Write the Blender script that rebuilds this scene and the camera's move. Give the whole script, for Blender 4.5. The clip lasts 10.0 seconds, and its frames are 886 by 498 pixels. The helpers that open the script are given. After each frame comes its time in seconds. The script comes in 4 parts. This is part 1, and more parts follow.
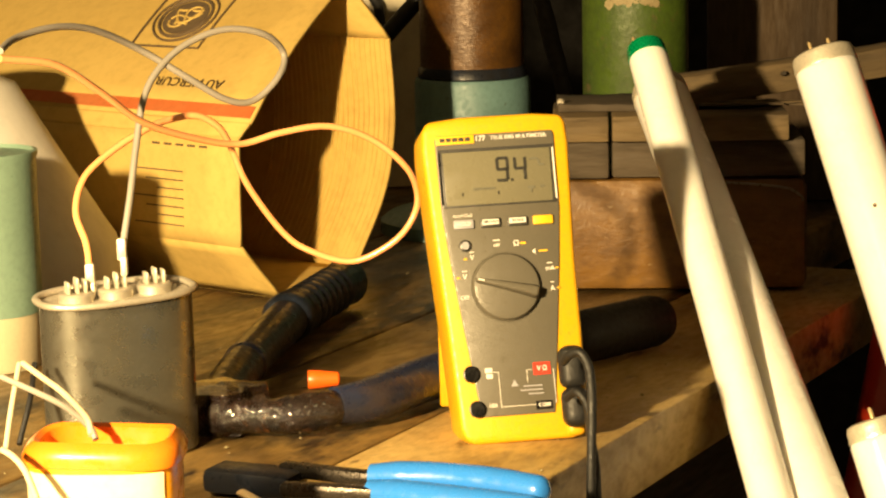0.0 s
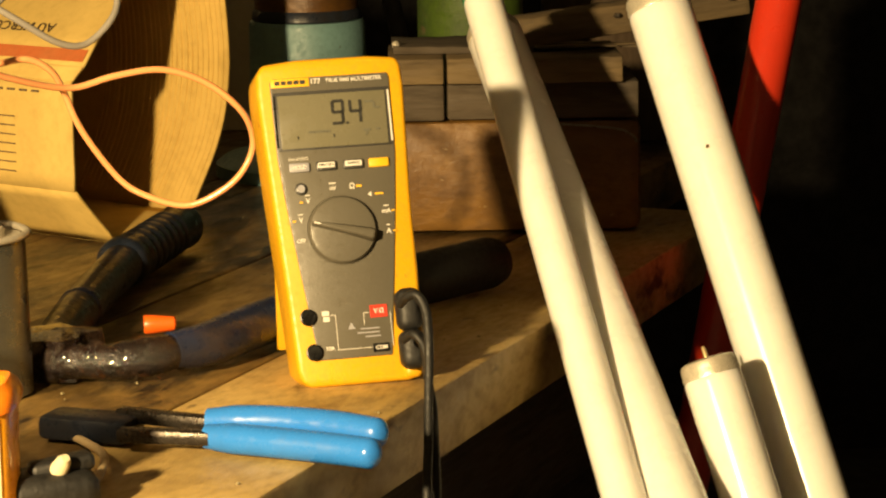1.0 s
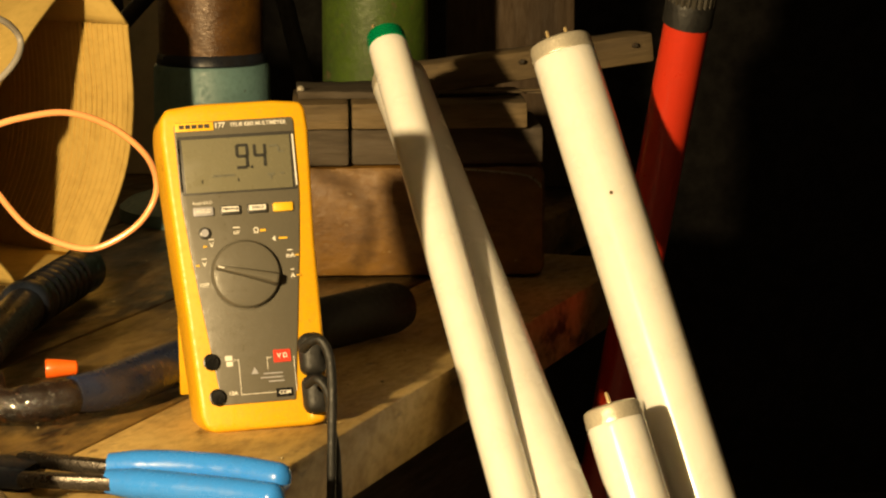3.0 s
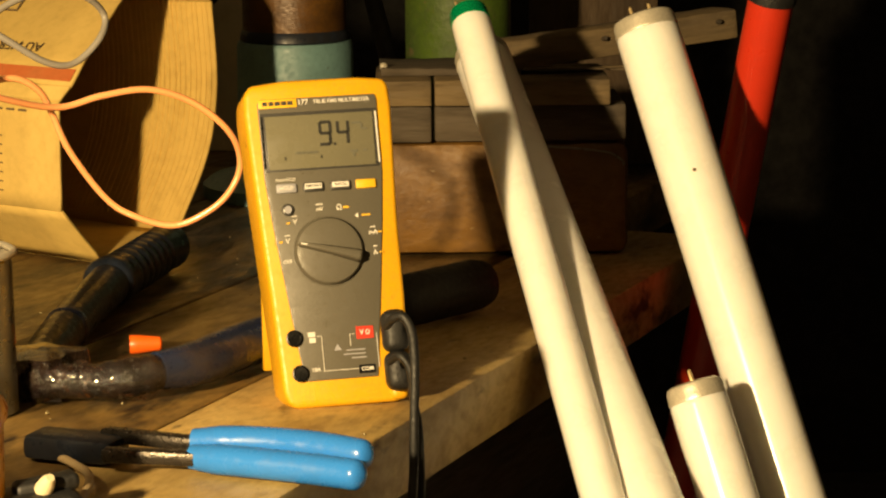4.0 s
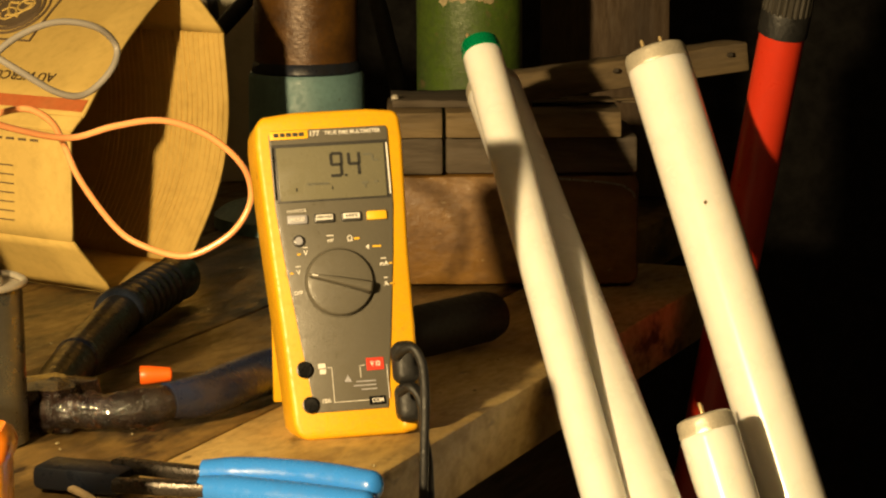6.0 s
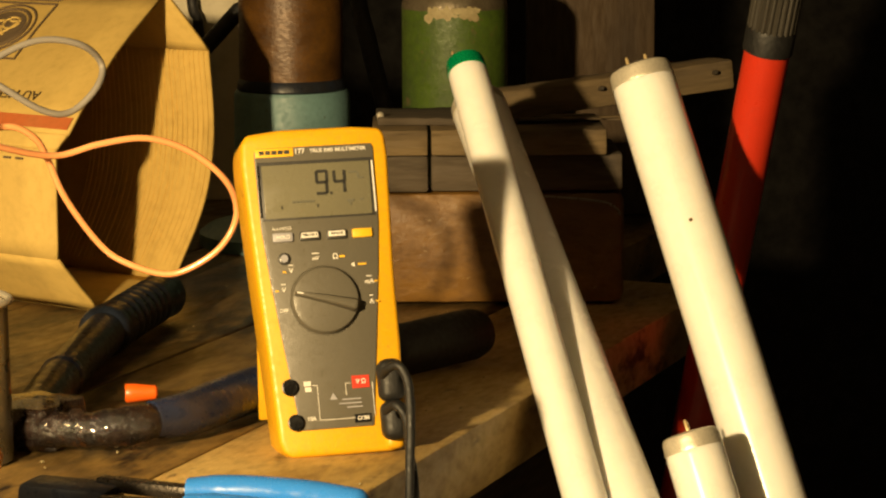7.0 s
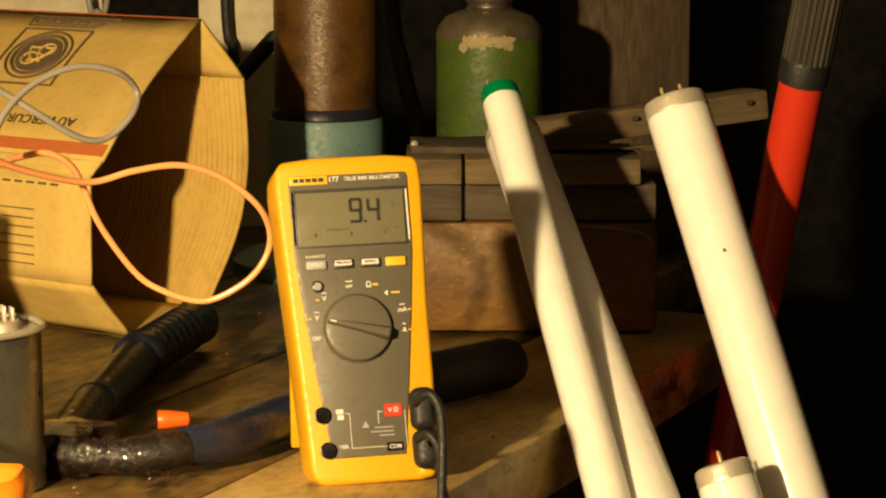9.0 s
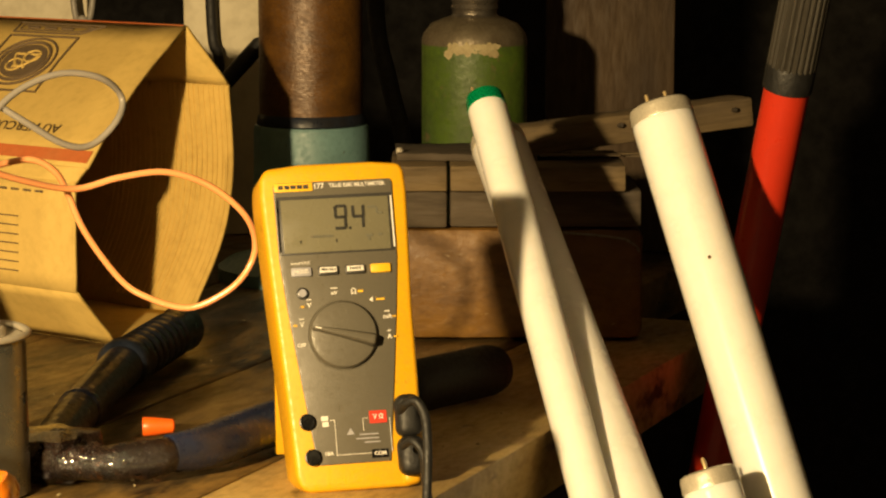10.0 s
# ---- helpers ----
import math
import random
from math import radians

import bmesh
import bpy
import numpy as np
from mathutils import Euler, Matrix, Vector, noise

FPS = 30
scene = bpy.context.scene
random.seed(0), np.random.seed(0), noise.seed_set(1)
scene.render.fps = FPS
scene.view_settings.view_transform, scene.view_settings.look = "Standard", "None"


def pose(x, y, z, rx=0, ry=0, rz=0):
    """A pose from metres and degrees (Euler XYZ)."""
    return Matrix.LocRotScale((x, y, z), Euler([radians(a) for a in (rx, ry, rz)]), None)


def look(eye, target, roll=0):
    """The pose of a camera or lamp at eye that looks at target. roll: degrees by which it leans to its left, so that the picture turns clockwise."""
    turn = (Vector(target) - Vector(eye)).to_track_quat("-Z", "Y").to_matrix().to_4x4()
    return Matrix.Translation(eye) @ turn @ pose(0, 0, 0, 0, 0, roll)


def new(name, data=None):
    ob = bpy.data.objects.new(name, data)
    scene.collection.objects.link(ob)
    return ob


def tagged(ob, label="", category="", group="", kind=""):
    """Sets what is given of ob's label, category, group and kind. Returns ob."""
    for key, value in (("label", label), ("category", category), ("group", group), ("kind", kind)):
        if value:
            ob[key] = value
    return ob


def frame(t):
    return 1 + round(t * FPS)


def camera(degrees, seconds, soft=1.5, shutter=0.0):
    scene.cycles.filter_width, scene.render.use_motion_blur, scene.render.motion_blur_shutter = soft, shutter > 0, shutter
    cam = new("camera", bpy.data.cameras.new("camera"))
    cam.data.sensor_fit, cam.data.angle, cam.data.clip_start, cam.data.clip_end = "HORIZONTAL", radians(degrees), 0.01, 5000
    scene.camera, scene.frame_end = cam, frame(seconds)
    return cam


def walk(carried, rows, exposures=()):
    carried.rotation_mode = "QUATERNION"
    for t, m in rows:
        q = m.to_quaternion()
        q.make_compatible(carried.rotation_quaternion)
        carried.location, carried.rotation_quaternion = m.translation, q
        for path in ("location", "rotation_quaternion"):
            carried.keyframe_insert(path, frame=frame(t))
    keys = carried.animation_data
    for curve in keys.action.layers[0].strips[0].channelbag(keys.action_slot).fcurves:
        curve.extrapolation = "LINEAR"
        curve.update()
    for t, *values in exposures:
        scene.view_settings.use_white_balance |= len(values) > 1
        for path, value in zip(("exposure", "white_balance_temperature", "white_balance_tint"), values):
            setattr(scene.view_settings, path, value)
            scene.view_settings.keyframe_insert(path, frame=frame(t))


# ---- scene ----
# Metres, z up. The workbench top is at 0.9, the floor at 0.
# ---------------------------------------------------------------- camera
cam = camera(20.0, 10.0, soft=2.2)
EYE = (0.0, 0.0, 1.23)
ROWS = [
    (0.0, 80.438, 1.152, 3.565), (0.5, 80.201, 1.300, 2.260), (1.0, 79.068, 0.897, -0.185),
    (1.5, 78.778, 0.915, 0.213), (2.0, 79.513, 0.492, -0.566), (2.2, 79.776, 0.649, -1.766),
    (3.3, 80.081, 0.238, -2.299), (3.5, 79.859, 0.189, -2.128), (4.0, 79.561, 0.494, -0.419),
    (4.5, 79.126, 0.348, -0.164), (5.0, 79.777, 0.338, 0.072), (5.5, 80.090, 0.339, 0.037),
    (7.0, 80.687, 0.325, -0.477), (7.5, 80.772, 0.236, 0.074), (8.0, 80.886, 0.113, -0.206),
    (8.5, 81.128, 0.175, 0.331), (9.0, 81.345, 0.073, 0.333), (9.5, 81.428, 0.058, 0.225),
    (10.0, 81.500, 0.000, 0.000),
]
EXPOSURES = [(0.0, 0.62), (0.5, 0.33), (1.0, 0.17), (2.0, 0.05), (10.0, 0.0)]
walk(cam, [(t, pose(*EYE, rx, ry, rz)) for t, rx, ry, rz in ROWS], EXPOSURES)

# ---------------------------------------------------------------- light
world = bpy.data.worlds.new("dim_workshop")
scene.world = world
world.use_nodes = True
world.node_tree.nodes["Background"].inputs[0].default_value = (1.0, 0.8, 0.55, 1)
world.node_tree.nodes["Background"].inputs[1].default_value = 0.009

LAMP_COLOR = (1.0, 0.71, 0.34)
key = bpy.data.lights.new("work_lamp", "POINT")
key.energy, key.color, key.shadow_soft_size = 182.0, LAMP_COLOR, 0.026
new("work_lamp", key).location = (-0.565, 0.15, 1.35)
# Added fill spot, no real fitting: brightens the tub and capacitors at the left.
fill_spot = bpy.data.lights.new("left_fill_spot", "SPOT")
fill_spot.energy, fill_spot.color, fill_spot.shadow_soft_size = 8.0, LAMP_COLOR, 0.02
fill_spot.spot_size, fill_spot.spot_blend = radians(48), 0.5
new("left_fill_spot", fill_spot).matrix_world = look((-0.43, 1.0, 1.22), (-0.335, 1.20, 0.97))


# ---------------------------------------------------------------- materials
def material(name, color, rough=0.5, metal=0.0, second=None, scale=20.0, amount=0.6, bump=0.0, bump_scale=120.0,
             stretch=(1, 1, 1), spots=None, spot_scale=60.0, spot_size=0.35, coat=0.0, transmission=0.0, scatter=0.0, rough_var=0.15, spec=0.5):
    """A surface with two scales of colour variation, uneven gloss and fine relief."""
    m = bpy.data.materials.new(name)
    m.use_nodes = True
    n, l = m.node_tree.nodes, m.node_tree.links
    b = n["Principled BSDF"]
    b.inputs["Metallic"].default_value = metal
    b.inputs["Coat Weight"].default_value = coat
    b.inputs["Specular IOR Level"].default_value = spec
    b.inputs["Transmission Weight"].default_value = transmission
    b.inputs["Subsurface Weight"].default_value = scatter
    b.inputs["Subsurface Radius"].default_value = (1.0, 0.92, 0.75)
    b.inputs["Subsurface Scale"].default_value = 0.014
    tc, mp = n.new("ShaderNodeTexCoord"), n.new("ShaderNodeMapping")
    mp.inputs["Scale"].default_value = stretch
    l.new(tc.outputs["Object"], mp.inputs["Vector"])

    def tex(sc, detail=6.0, ro=0.6):
        t = n.new("ShaderNodeTexNoise")
        t.inputs["Scale"].default_value, t.inputs["Detail"].default_value, t.inputs["Roughness"].default_value = sc, detail, ro
        l.new(mp.outputs[0], t.inputs["Vector"])
        return t

    def mix(fac, a, c):
        x = n.new("ShaderNodeMix")
        x.data_type = "RGBA"
        for socket, v in ((x.inputs[0], fac), (x.inputs[6], a), (x.inputs[7], c)):
            if isinstance(v, (tuple, list)):
                socket.default_value = (*v, 1) if len(v) == 3 else v
            elif isinstance(v, float):
                socket.default_value = v
            else:
                l.new(v, socket)
        return x.outputs[2]

    def ramp(src, lo, hi, top=1.0):
        r = n.new("ShaderNodeMapRange")
        r.inputs[1].default_value, r.inputs[2].default_value, r.inputs[4].default_value = lo, hi, top
        l.new(src, r.inputs[0])
        return r.outputs[0]

    second = second or tuple(c * 0.7 for c in color)
    big, fine = tex(scale), tex(scale * 9, 4.0)
    col = mix(ramp(big.outputs[0], 0.35, 0.68, amount), color, second)
    col = mix(ramp(fine.outputs[0], 0.45, 0.75, amount * 0.5), col, tuple(c * 0.6 for c in second))
    if spots:
        sp = tex(spot_scale, 5.0, 0.7)
        col = mix(ramp(sp.outputs[0], 1 - spot_size - 0.04, 1 - spot_size + 0.06), col, spots)
    l.new(col, b.inputs["Base Color"])
    rr = ramp(fine.outputs[0], 0.3, 0.7)
    mr = n.new("ShaderNodeMapRange")
    mr.inputs[3].default_value, mr.inputs[4].default_value = max(0.03, rough - rough_var), min(1.0, rough + rough_var)
    l.new(rr, mr.inputs[0])
    l.new(mr.outputs[0], b.inputs["Roughness"])
    if bump:
        bt, bp = tex(bump_scale, 8.0, 0.65), n.new("ShaderNodeBump")
        bp.inputs["Strength"].default_value, bp.inputs["Distance"].default_value = bump, 0.002
        l.new(bt.outputs[0], bp.inputs["Height"])
        l.new(bp.outputs[0], b.inputs["Normal"])
    return m


M = {
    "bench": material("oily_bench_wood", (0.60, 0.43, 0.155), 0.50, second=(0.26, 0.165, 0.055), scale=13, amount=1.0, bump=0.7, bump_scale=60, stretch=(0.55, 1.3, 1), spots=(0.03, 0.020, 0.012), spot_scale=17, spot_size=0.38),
    "bench_dark": material("dark_oily_bench_wood", (0.24, 0.150, 0.045), 0.42, second=(0.040, 0.023, 0.009), scale=9, amount=1.0, bump=0.7, bump_scale=60, stretch=(0.55, 1.3, 1), spots=(0.018, 0.012, 0.008), spot_scale=12, spot_size=0.47),
    "plank_wood": material("weathered_brown_board", (0.165, 0.115, 0.052), 0.8, second=(0.055, 0.038, 0.019), scale=16, amount=0.9, bump=0.9, bump_scale=90, stretch=(0.25, 2, 2), spots=(0.04, 0.028, 0.018), spot_scale=26, spot_size=0.40),
    "old_wood": material("grey_old_board", (0.080, 0.060, 0.038), 0.8, second=(0.034, 0.026, 0.017), scale=14, amount=0.9, bump=0.8, bump_scale=90, stretch=(0.25, 2, 2), spots=(0.03, 0.022, 0.016), spot_scale=22, spot_size=0.38),
    "beam": material("brown_lumber", (0.23, 0.118, 0.022), 0.5, second=(0.085, 0.038, 0.009), scale=17, amount=1.0, bump=0.5, bump_scale=160, stretch=(0.6, 1, 1), spots=(0.6, 0.5, 0.30), spot_scale=130, spot_size=0.285),
    "dark_board": material("dark_brown_board", (0.058, 0.034, 0.013), 0.75, second=(0.024, 0.014, 0.007), scale=12, amount=0.9, bump=0.5, bump_scale=80, stretch=(2, 2, 0.4)),
    "card": material("brown_cardboard", (0.61, 0.435, 0.135), 0.85, second=(0.54, 0.37, 0.105), scale=12, amount=0.6, bump=0.15, bump_scale=200, spec=0.2),
    "card_in": material("cardboard_inside", (0.59, 0.41, 0.12), 0.88, second=(0.52, 0.35, 0.095), scale=12, amount=0.6, bump=0.15, bump_scale=200, spec=0.2),
    "ink": material("dark_print", (0.14, 0.10, 0.06), 0.8, spec=0.2),
    "orange_ink": material("orange_print", (0.55, 0.14, 0.04), 0.8, second=(0.5, 0.2, 0.07), spec=0.2),
    "yellow": material("yellow_rubber", (0.68, 0.365, 0.007), 0.45, second=(0.60, 0.30, 0.007), scale=30, amount=0.5, bump=0.05, bump_scale=300, spots=(0.26, 0.14, 0.02), spot_scale=45, spot_size=0.33),
    "grey": material("dark_grey_plastic", (0.108, 0.100, 0.078), 0.42, second=(0.098, 0.090, 0.070), scale=40, amount=0.4, bump=0.1, bump_scale=700),
    "grey_dark": material("black_grey_plastic", (0.045, 0.044, 0.042), 0.38, scale=40, amount=0.4, bump=0.08, bump_scale=700),
    "lcd": material("lcd_glass", (0.150, 0.142, 0.095), 0.3, second=(0.14, 0.132, 0.088), scale=10, amount=0.4, spec=0.3),
    "segment": material("lcd_segment", (0.02, 0.02, 0.018), 0.5),
    "segment_pale": material("pale_lcd_segment", (0.12, 0.12, 0.09), 0.5),
    "white": material("white_print", (0.72, 0.70, 0.66), 0.5, amount=0.2),
    "btn_grey": material("blue_grey_button", (0.33, 0.33, 0.37), 0.5, amount=0.3),
    "btn_yellow": material("yellow_button", (0.80, 0.47, 0.02), 0.45, amount=0.3),
    "red_print": material("red_print", (0.55, 0.035, 0.015), 0.5, amount=0.2),
    "black": material("black_rubber", (0.009, 0.009, 0.009), 0.55, scale=30, amount=0.5, bump=0.3, bump_scale=250),
    # for the unseen walls and ceiling; tone sets how much lamp light bounces back
    "plaster": material("bounce_plaster", (0.13, 0.115, 0.09), 0.85, second=(0.08, 0.07, 0.055), scale=3, amount=0.7, bump=0.3, bump_scale=40),
    "hole": material("dark_socket", (0.006, 0.006, 0.006), 0.3),
    "tube_glass": material("phosphor_white_glass", (0.84, 0.83, 0.80), 0.24, second=(0.80, 0.78, 0.73), scale=6, amount=0.4, coat=0.25, rough_var=0.06, spots=(0.55, 0.48, 0.36), spot_scale=35, spot_size=0.22, scatter=0.3),
    "alu": material("dull_aluminium", (0.72, 0.67, 0.55), 0.40, metal=0.5, second=(0.52, 0.48, 0.39), scale=60, amount=0.7, bump=0.15, bump_scale=400),
    "brass": material("brass_pin", (0.62, 0.47, 0.24), 0.35, metal=0.4),
    "green_cap": material("green_metal_cap", (0.0, 0.42, 0.16), 0.25, metal=0.6, second=(0.0, 0.32, 0.12), scale=80, amount=0.4),
    "green_paint": material("chipped_green_paint", (0.068, 0.118, 0.012), 0.5, second=(0.034, 0.060, 0.009), scale=24, amount=1.0, bump=0.3, bump_scale=150, spots=(0.10, 0.07, 0.03), spot_scale=45, spot_size=0.36),
    "dirty_steel": material("dirty_bare_steel", (0.16, 0.135, 0.09), 0.5, metal=0.5, second=(0.08, 0.06, 0.035), scale=40, amount=0.9, bump=0.3),
    "flake": material("pale_flaked_primer", (0.36, 0.31, 0.17), 0.7, second=(0.22, 0.17, 0.08), scale=90, amount=0.8),
    "rust": material("oily_rust", (0.125, 0.056, 0.009), 0.42, metal=0.1, second=(0.040, 0.017, 0.004), scale=26, amount=0.9, bump=0.3, bump_scale=150, stretch=(1, 1, 1.5), spots=(0.30, 0.15, 0.03), spot_scale=110, spot_size=0.28),
    "teal": material("scuffed_teal_paint", (0.15, 0.27, 0.28), 0.5, second=(0.10, 0.19, 0.20), scale=25, amount=0.8, bump=0.3, spots=(0.05, 0.045, 0.03), spot_scale=90, spot_size=0.33),
    "teal_can": material("pale_teal_paint", (0.22, 0.34, 0.27), 0.4, second=(0.17, 0.27, 0.21), scale=25, amount=0.6, spots=(0.34, 0.34, 0.22), spot_scale=40, spot_size=0.30),
    "zinc": material("tarnished_tin", (0.22, 0.22, 0.185), 0.32, metal=0.8, second=(0.145, 0.14, 0.115), scale=12, amount=0.8, bump=0.06, bump_scale=60, spots=(0.52, 0.50, 0.42), spot_scale=70, spot_size=0.26),
    "tin_rim": material("rolled_tin_rim", (0.55, 0.51, 0.42), 0.42, metal=0.6, second=(0.38, 0.34, 0.26), scale=50, amount=0.7),
    "black_iron": material("greasy_black_iron", (0.015, 0.022, 0.040), 0.36, metal=0.0, second=(0.013, 0.012, 0.012), scale=25, amount=0.8, bump=0.25, bump_scale=60, spec=0.25),
    "rust_iron": material("greasy_rusted_iron", (0.020, 0.010, 0.006), 0.20, metal=0.0, second=(0.006, 0.006, 0.007), scale=45, amount=1.0, bump=1.0, bump_scale=190, spots=(0.075, 0.028, 0.008), spot_scale=55, spot_size=0.36, spec=0.4, coat=0.5),
    "blue_steel": material("worn_dark_blue_paint", (0.011, 0.022, 0.068), 0.32, second=(0.018, 0.018, 0.026), scale=22, amount=0.8, bump=0.3),
    "blue_grip": material("sky_blue_vinyl", (0.030, 0.20, 0.66), 0.30, second=(0.024, 0.17, 0.57), scale=14, amount=0.5, bump=0.06, bump_scale=200, spots=(0.02, 0.15, 0.32), spot_scale=60, spot_size=0.25),
    "dark_steel": material("oil_dark_steel", (0.055, 0.048, 0.04), 0.3, metal=0.7, second=(0.025, 0.021, 0.018), scale=40, amount=0.9, bump=0.25),
    "steel": material("worn_grey_steel", (0.24, 0.22, 0.19), 0.35, metal=0.85, second=(0.11, 0.09, 0.07), scale=40, amount=0.8, bump=0.2),
    "orange_cap": material("orange_moulded_plastic", (0.85, 0.13, 0.008), 0.4, amount=0.3, scale=60),
    "orange_wire": material("orange_wire_sheath", (0.96, 0.39, 0.15), 0.22, second=(0.96, 0.46, 0.20), spec=0.8, amount=0.3, scale=40, coat=0.8, rough_var=0.06),
    "grey_wire": material("grey_wire_sheath", (0.27, 0.25, 0.22), 0.45, amount=0.3, scale=40),
    "pale_wire": material("cream_wire_sheath", (0.62, 0.54, 0.36), 0.5, amount=0.3, scale=40),
    "tan_wire": material("tan_wire_sheath", (0.44, 0.33, 0.18), 0.5, amount=0.3, scale=40),
    "yellow_plastic": material("amber_plastic", (0.88, 0.42, 0.02), 0.32, second=(0.86, 0.34, 0.015), scale=18, amount=0.6, coat=0.3),
    "orange_plastic": material("orange_plastic", (0.80, 0.20, 0.012), 0.32, second=(0.74, 0.24, 0.012), scale=18, amount=0.5, coat=0.3),
    "label": material("yellowed_label", (0.88, 0.80, 0.52), 0.5, second=(0.84, 0.72, 0.36), scale=30, amount=0.5),
    "red_paint": material("glossy_red_paint", (0.54, 0.034, 0.012), 0.30, second=(0.50, 0.030, 0.011), scale=20, amount=0.3, coat=0.25, rough_var=0.03),
    "grip_grey": material("ribbed_grey_grip", (0.036, 0.032, 0.025), 0.5, second=(0.024, 0.021, 0.016), scale=40, amount=0.5),
    "panel": material("cream_painted_panel", (0.66, 0.60, 0.44), 0.6, second=(0.52, 0.46, 0.32), scale=8, amount=0.7, bump=0.2),
    "white_plastic": material("white_plastic_sheet", (0.74, 0.72, 0.66), 0.5, second=(0.66, 0.62, 0.54), scale=10, amount=0.4),
    # near-black base: the unlit depth of the room is put into this colour
    "dark_wall": material("unlit_black_wall_boards", (0.011, 0.009, 0.007), 0.9, second=(0.005, 0.004, 0.003), scale=4, amount=0.9, bump=0.5, bump_scale=40),
    "floor": material("dark_concrete", (0.05, 0.045, 0.04), 0.8, second=(0.025, 0.022, 0.02), scale=3, amount=0.9, bump=0.4, bump_scale=30),
    "dark_cloth": material("dark_hose", (0.016, 0.015, 0.015), 0.6, bump=0.3),
}


# ---------------------------------------------------------------- builders
def mesh_of(name, bm, mat, smooth=True):
    me = bpy.data.meshes.new(name)
    bmesh.ops.recalc_face_normals(bm, faces=bm.faces[:])
    bm.to_mesh(me)
    bm.free()
    me.materials.append(M[mat])
    if smooth:
        me.polygons.foreach_set("use_smooth", [True] * len(me.polygons))
        me.set_sharp_from_angle(angle=radians(38))
    return me


def part(name, bm, mat, parent=None, label="", m=None):
    ob = new(name, mesh_of(name, bm, mat))
    if parent:
        ob.parent = parent
    if m is not None:
        ob.matrix_basis = m
    return tagged(ob, label) if label else ob


def thing(name, m, label, category, group="", kind=""):
    ob = new(name)
    ob.empty_display_size = 0.02
    ob.matrix_basis = m
    return tagged(ob, label, category, group, kind)


def box(sx, sy, sz, at=(0, 0, 0), bevel=0.0, seg=2, turn=None):
    """A block with its middle at `at`, with rounded edges."""
    bm = bmesh.new()
    bmesh.ops.create_cube(bm, size=1.0)
    bmesh.ops.scale(bm, vec=(sx, sy, sz), verts=bm.verts[:])
    if bevel:
        bmesh.ops.bevel(bm, geom=bm.edges[:] + bm.verts[:], offset=bevel, segments=seg, profile=0.5, affect="EDGES")
    if turn is not None:
        bmesh.ops.transform(bm, matrix=turn, verts=bm.verts[:])
    bmesh.ops.translate(bm, vec=at, verts=bm.verts[:])
    return bm


def lathe(profile, seg=40, sx=1.0, sy=1.0):
    """Turns (radius, height) pairs round z; closed with caps where the radius is not zero."""
    bm = bmesh.new()
    rings = []
    for r, z in profile:
        if r < 1e-6:
            rings.append([bm.verts.new((0, 0, z))])
        else:
            rings.append([bm.verts.new((sx * r * math.cos(2 * math.pi * k / seg), sy * r * math.sin(2 * math.pi * k / seg), z)) for k in range(seg)])
    for a, b in zip(rings, rings[1:]):
        for k in range(seg):
            j = (k + 1) % seg
            if len(a) == 1 and len(b) > 1:
                bm.faces.new((a[0], b[k], b[j]))
            elif len(b) == 1 and len(a) > 1:
                bm.faces.new((a[k], a[j], b[0]))
            elif len(a) > 1:
                bm.faces.new((a[k], a[j], b[j], b[k]))
    for ring in (rings[0], rings[-1]):
        if len(ring) > 1:
            bm.faces.new(ring)
    return bm


def prism(outline, depth, at=0.0, bevel=0.0, seg=2):
    """An outline in x, z drawn out to `depth` along y from y = at; front edges rounded."""
    bm = bmesh.new()
    vs = [bm.verts.new((x, at, z)) for x, z in outline]
    f = bm.faces.new(vs)
    out = bmesh.ops.extrude_face_region(bm, geom=[f])
    bmesh.ops.translate(bm, vec=(0, depth, 0), verts=[v for v in out["geom"] if isinstance(v, bmesh.types.BMVert)])
    if bevel:
        bmesh.ops.bevel(bm, geom=bm.edges[:], offset=bevel, segments=seg, profile=0.5, affect="EDGES")
    return bm


def smooth_path(points, steps=8):
    """A Catmull-Rom line through the points."""
    p = [Vector(q) for q in points]
    p = [2 * p[0] - p[1]] + p + [2 * p[-1] - p[-2]]
    line = []
    for a, b, c, d in zip(p, p[1:], p[2:], p[3:]):
        for i in range(steps):
            t = i / steps
            line.append(0.5 * (2 * b + (c - a) * t + (2 * a - 5 * b + 4 * c - d) * t * t + (3 * b - a - 3 * c + d) * t ** 3))
    return line + [p[-2]]


def sweep(points, radius, seg=12, steps=8, smooth=True):
    """A round cord along the points; radius a number or one for each point of the finer line."""
    line = smooth_path(points, steps) if smooth else [Vector(q) for q in points]
    bm = bmesh.new()
    rings, up = [], None
    for i, q in enumerate(line):
        d = (line[min(i + 1, len(line) - 1)] - line[max(i - 1, 0)]).normalized()
        if up is None:
            up = d.orthogonal().normalized()
        up = (up - d * up.dot(d)).normalized()
        side = d.cross(up)
        r = radius(i / (len(line) - 1)) if callable(radius) else radius
        rings.append([bm.verts.new(q + r * (math.cos(2 * math.pi * k / seg) * up + math.sin(2 * math.pi * k / seg) * side)) for k in range(seg)])
    for a, b in zip(rings, rings[1:]):
        for k in range(seg):
            bm.faces.new((a[k], a[(k + 1) % seg], b[(k + 1) % seg], b[k]))
    bm.faces.new(rings[0])
    bm.faces.new(rings[-1])
    return bm


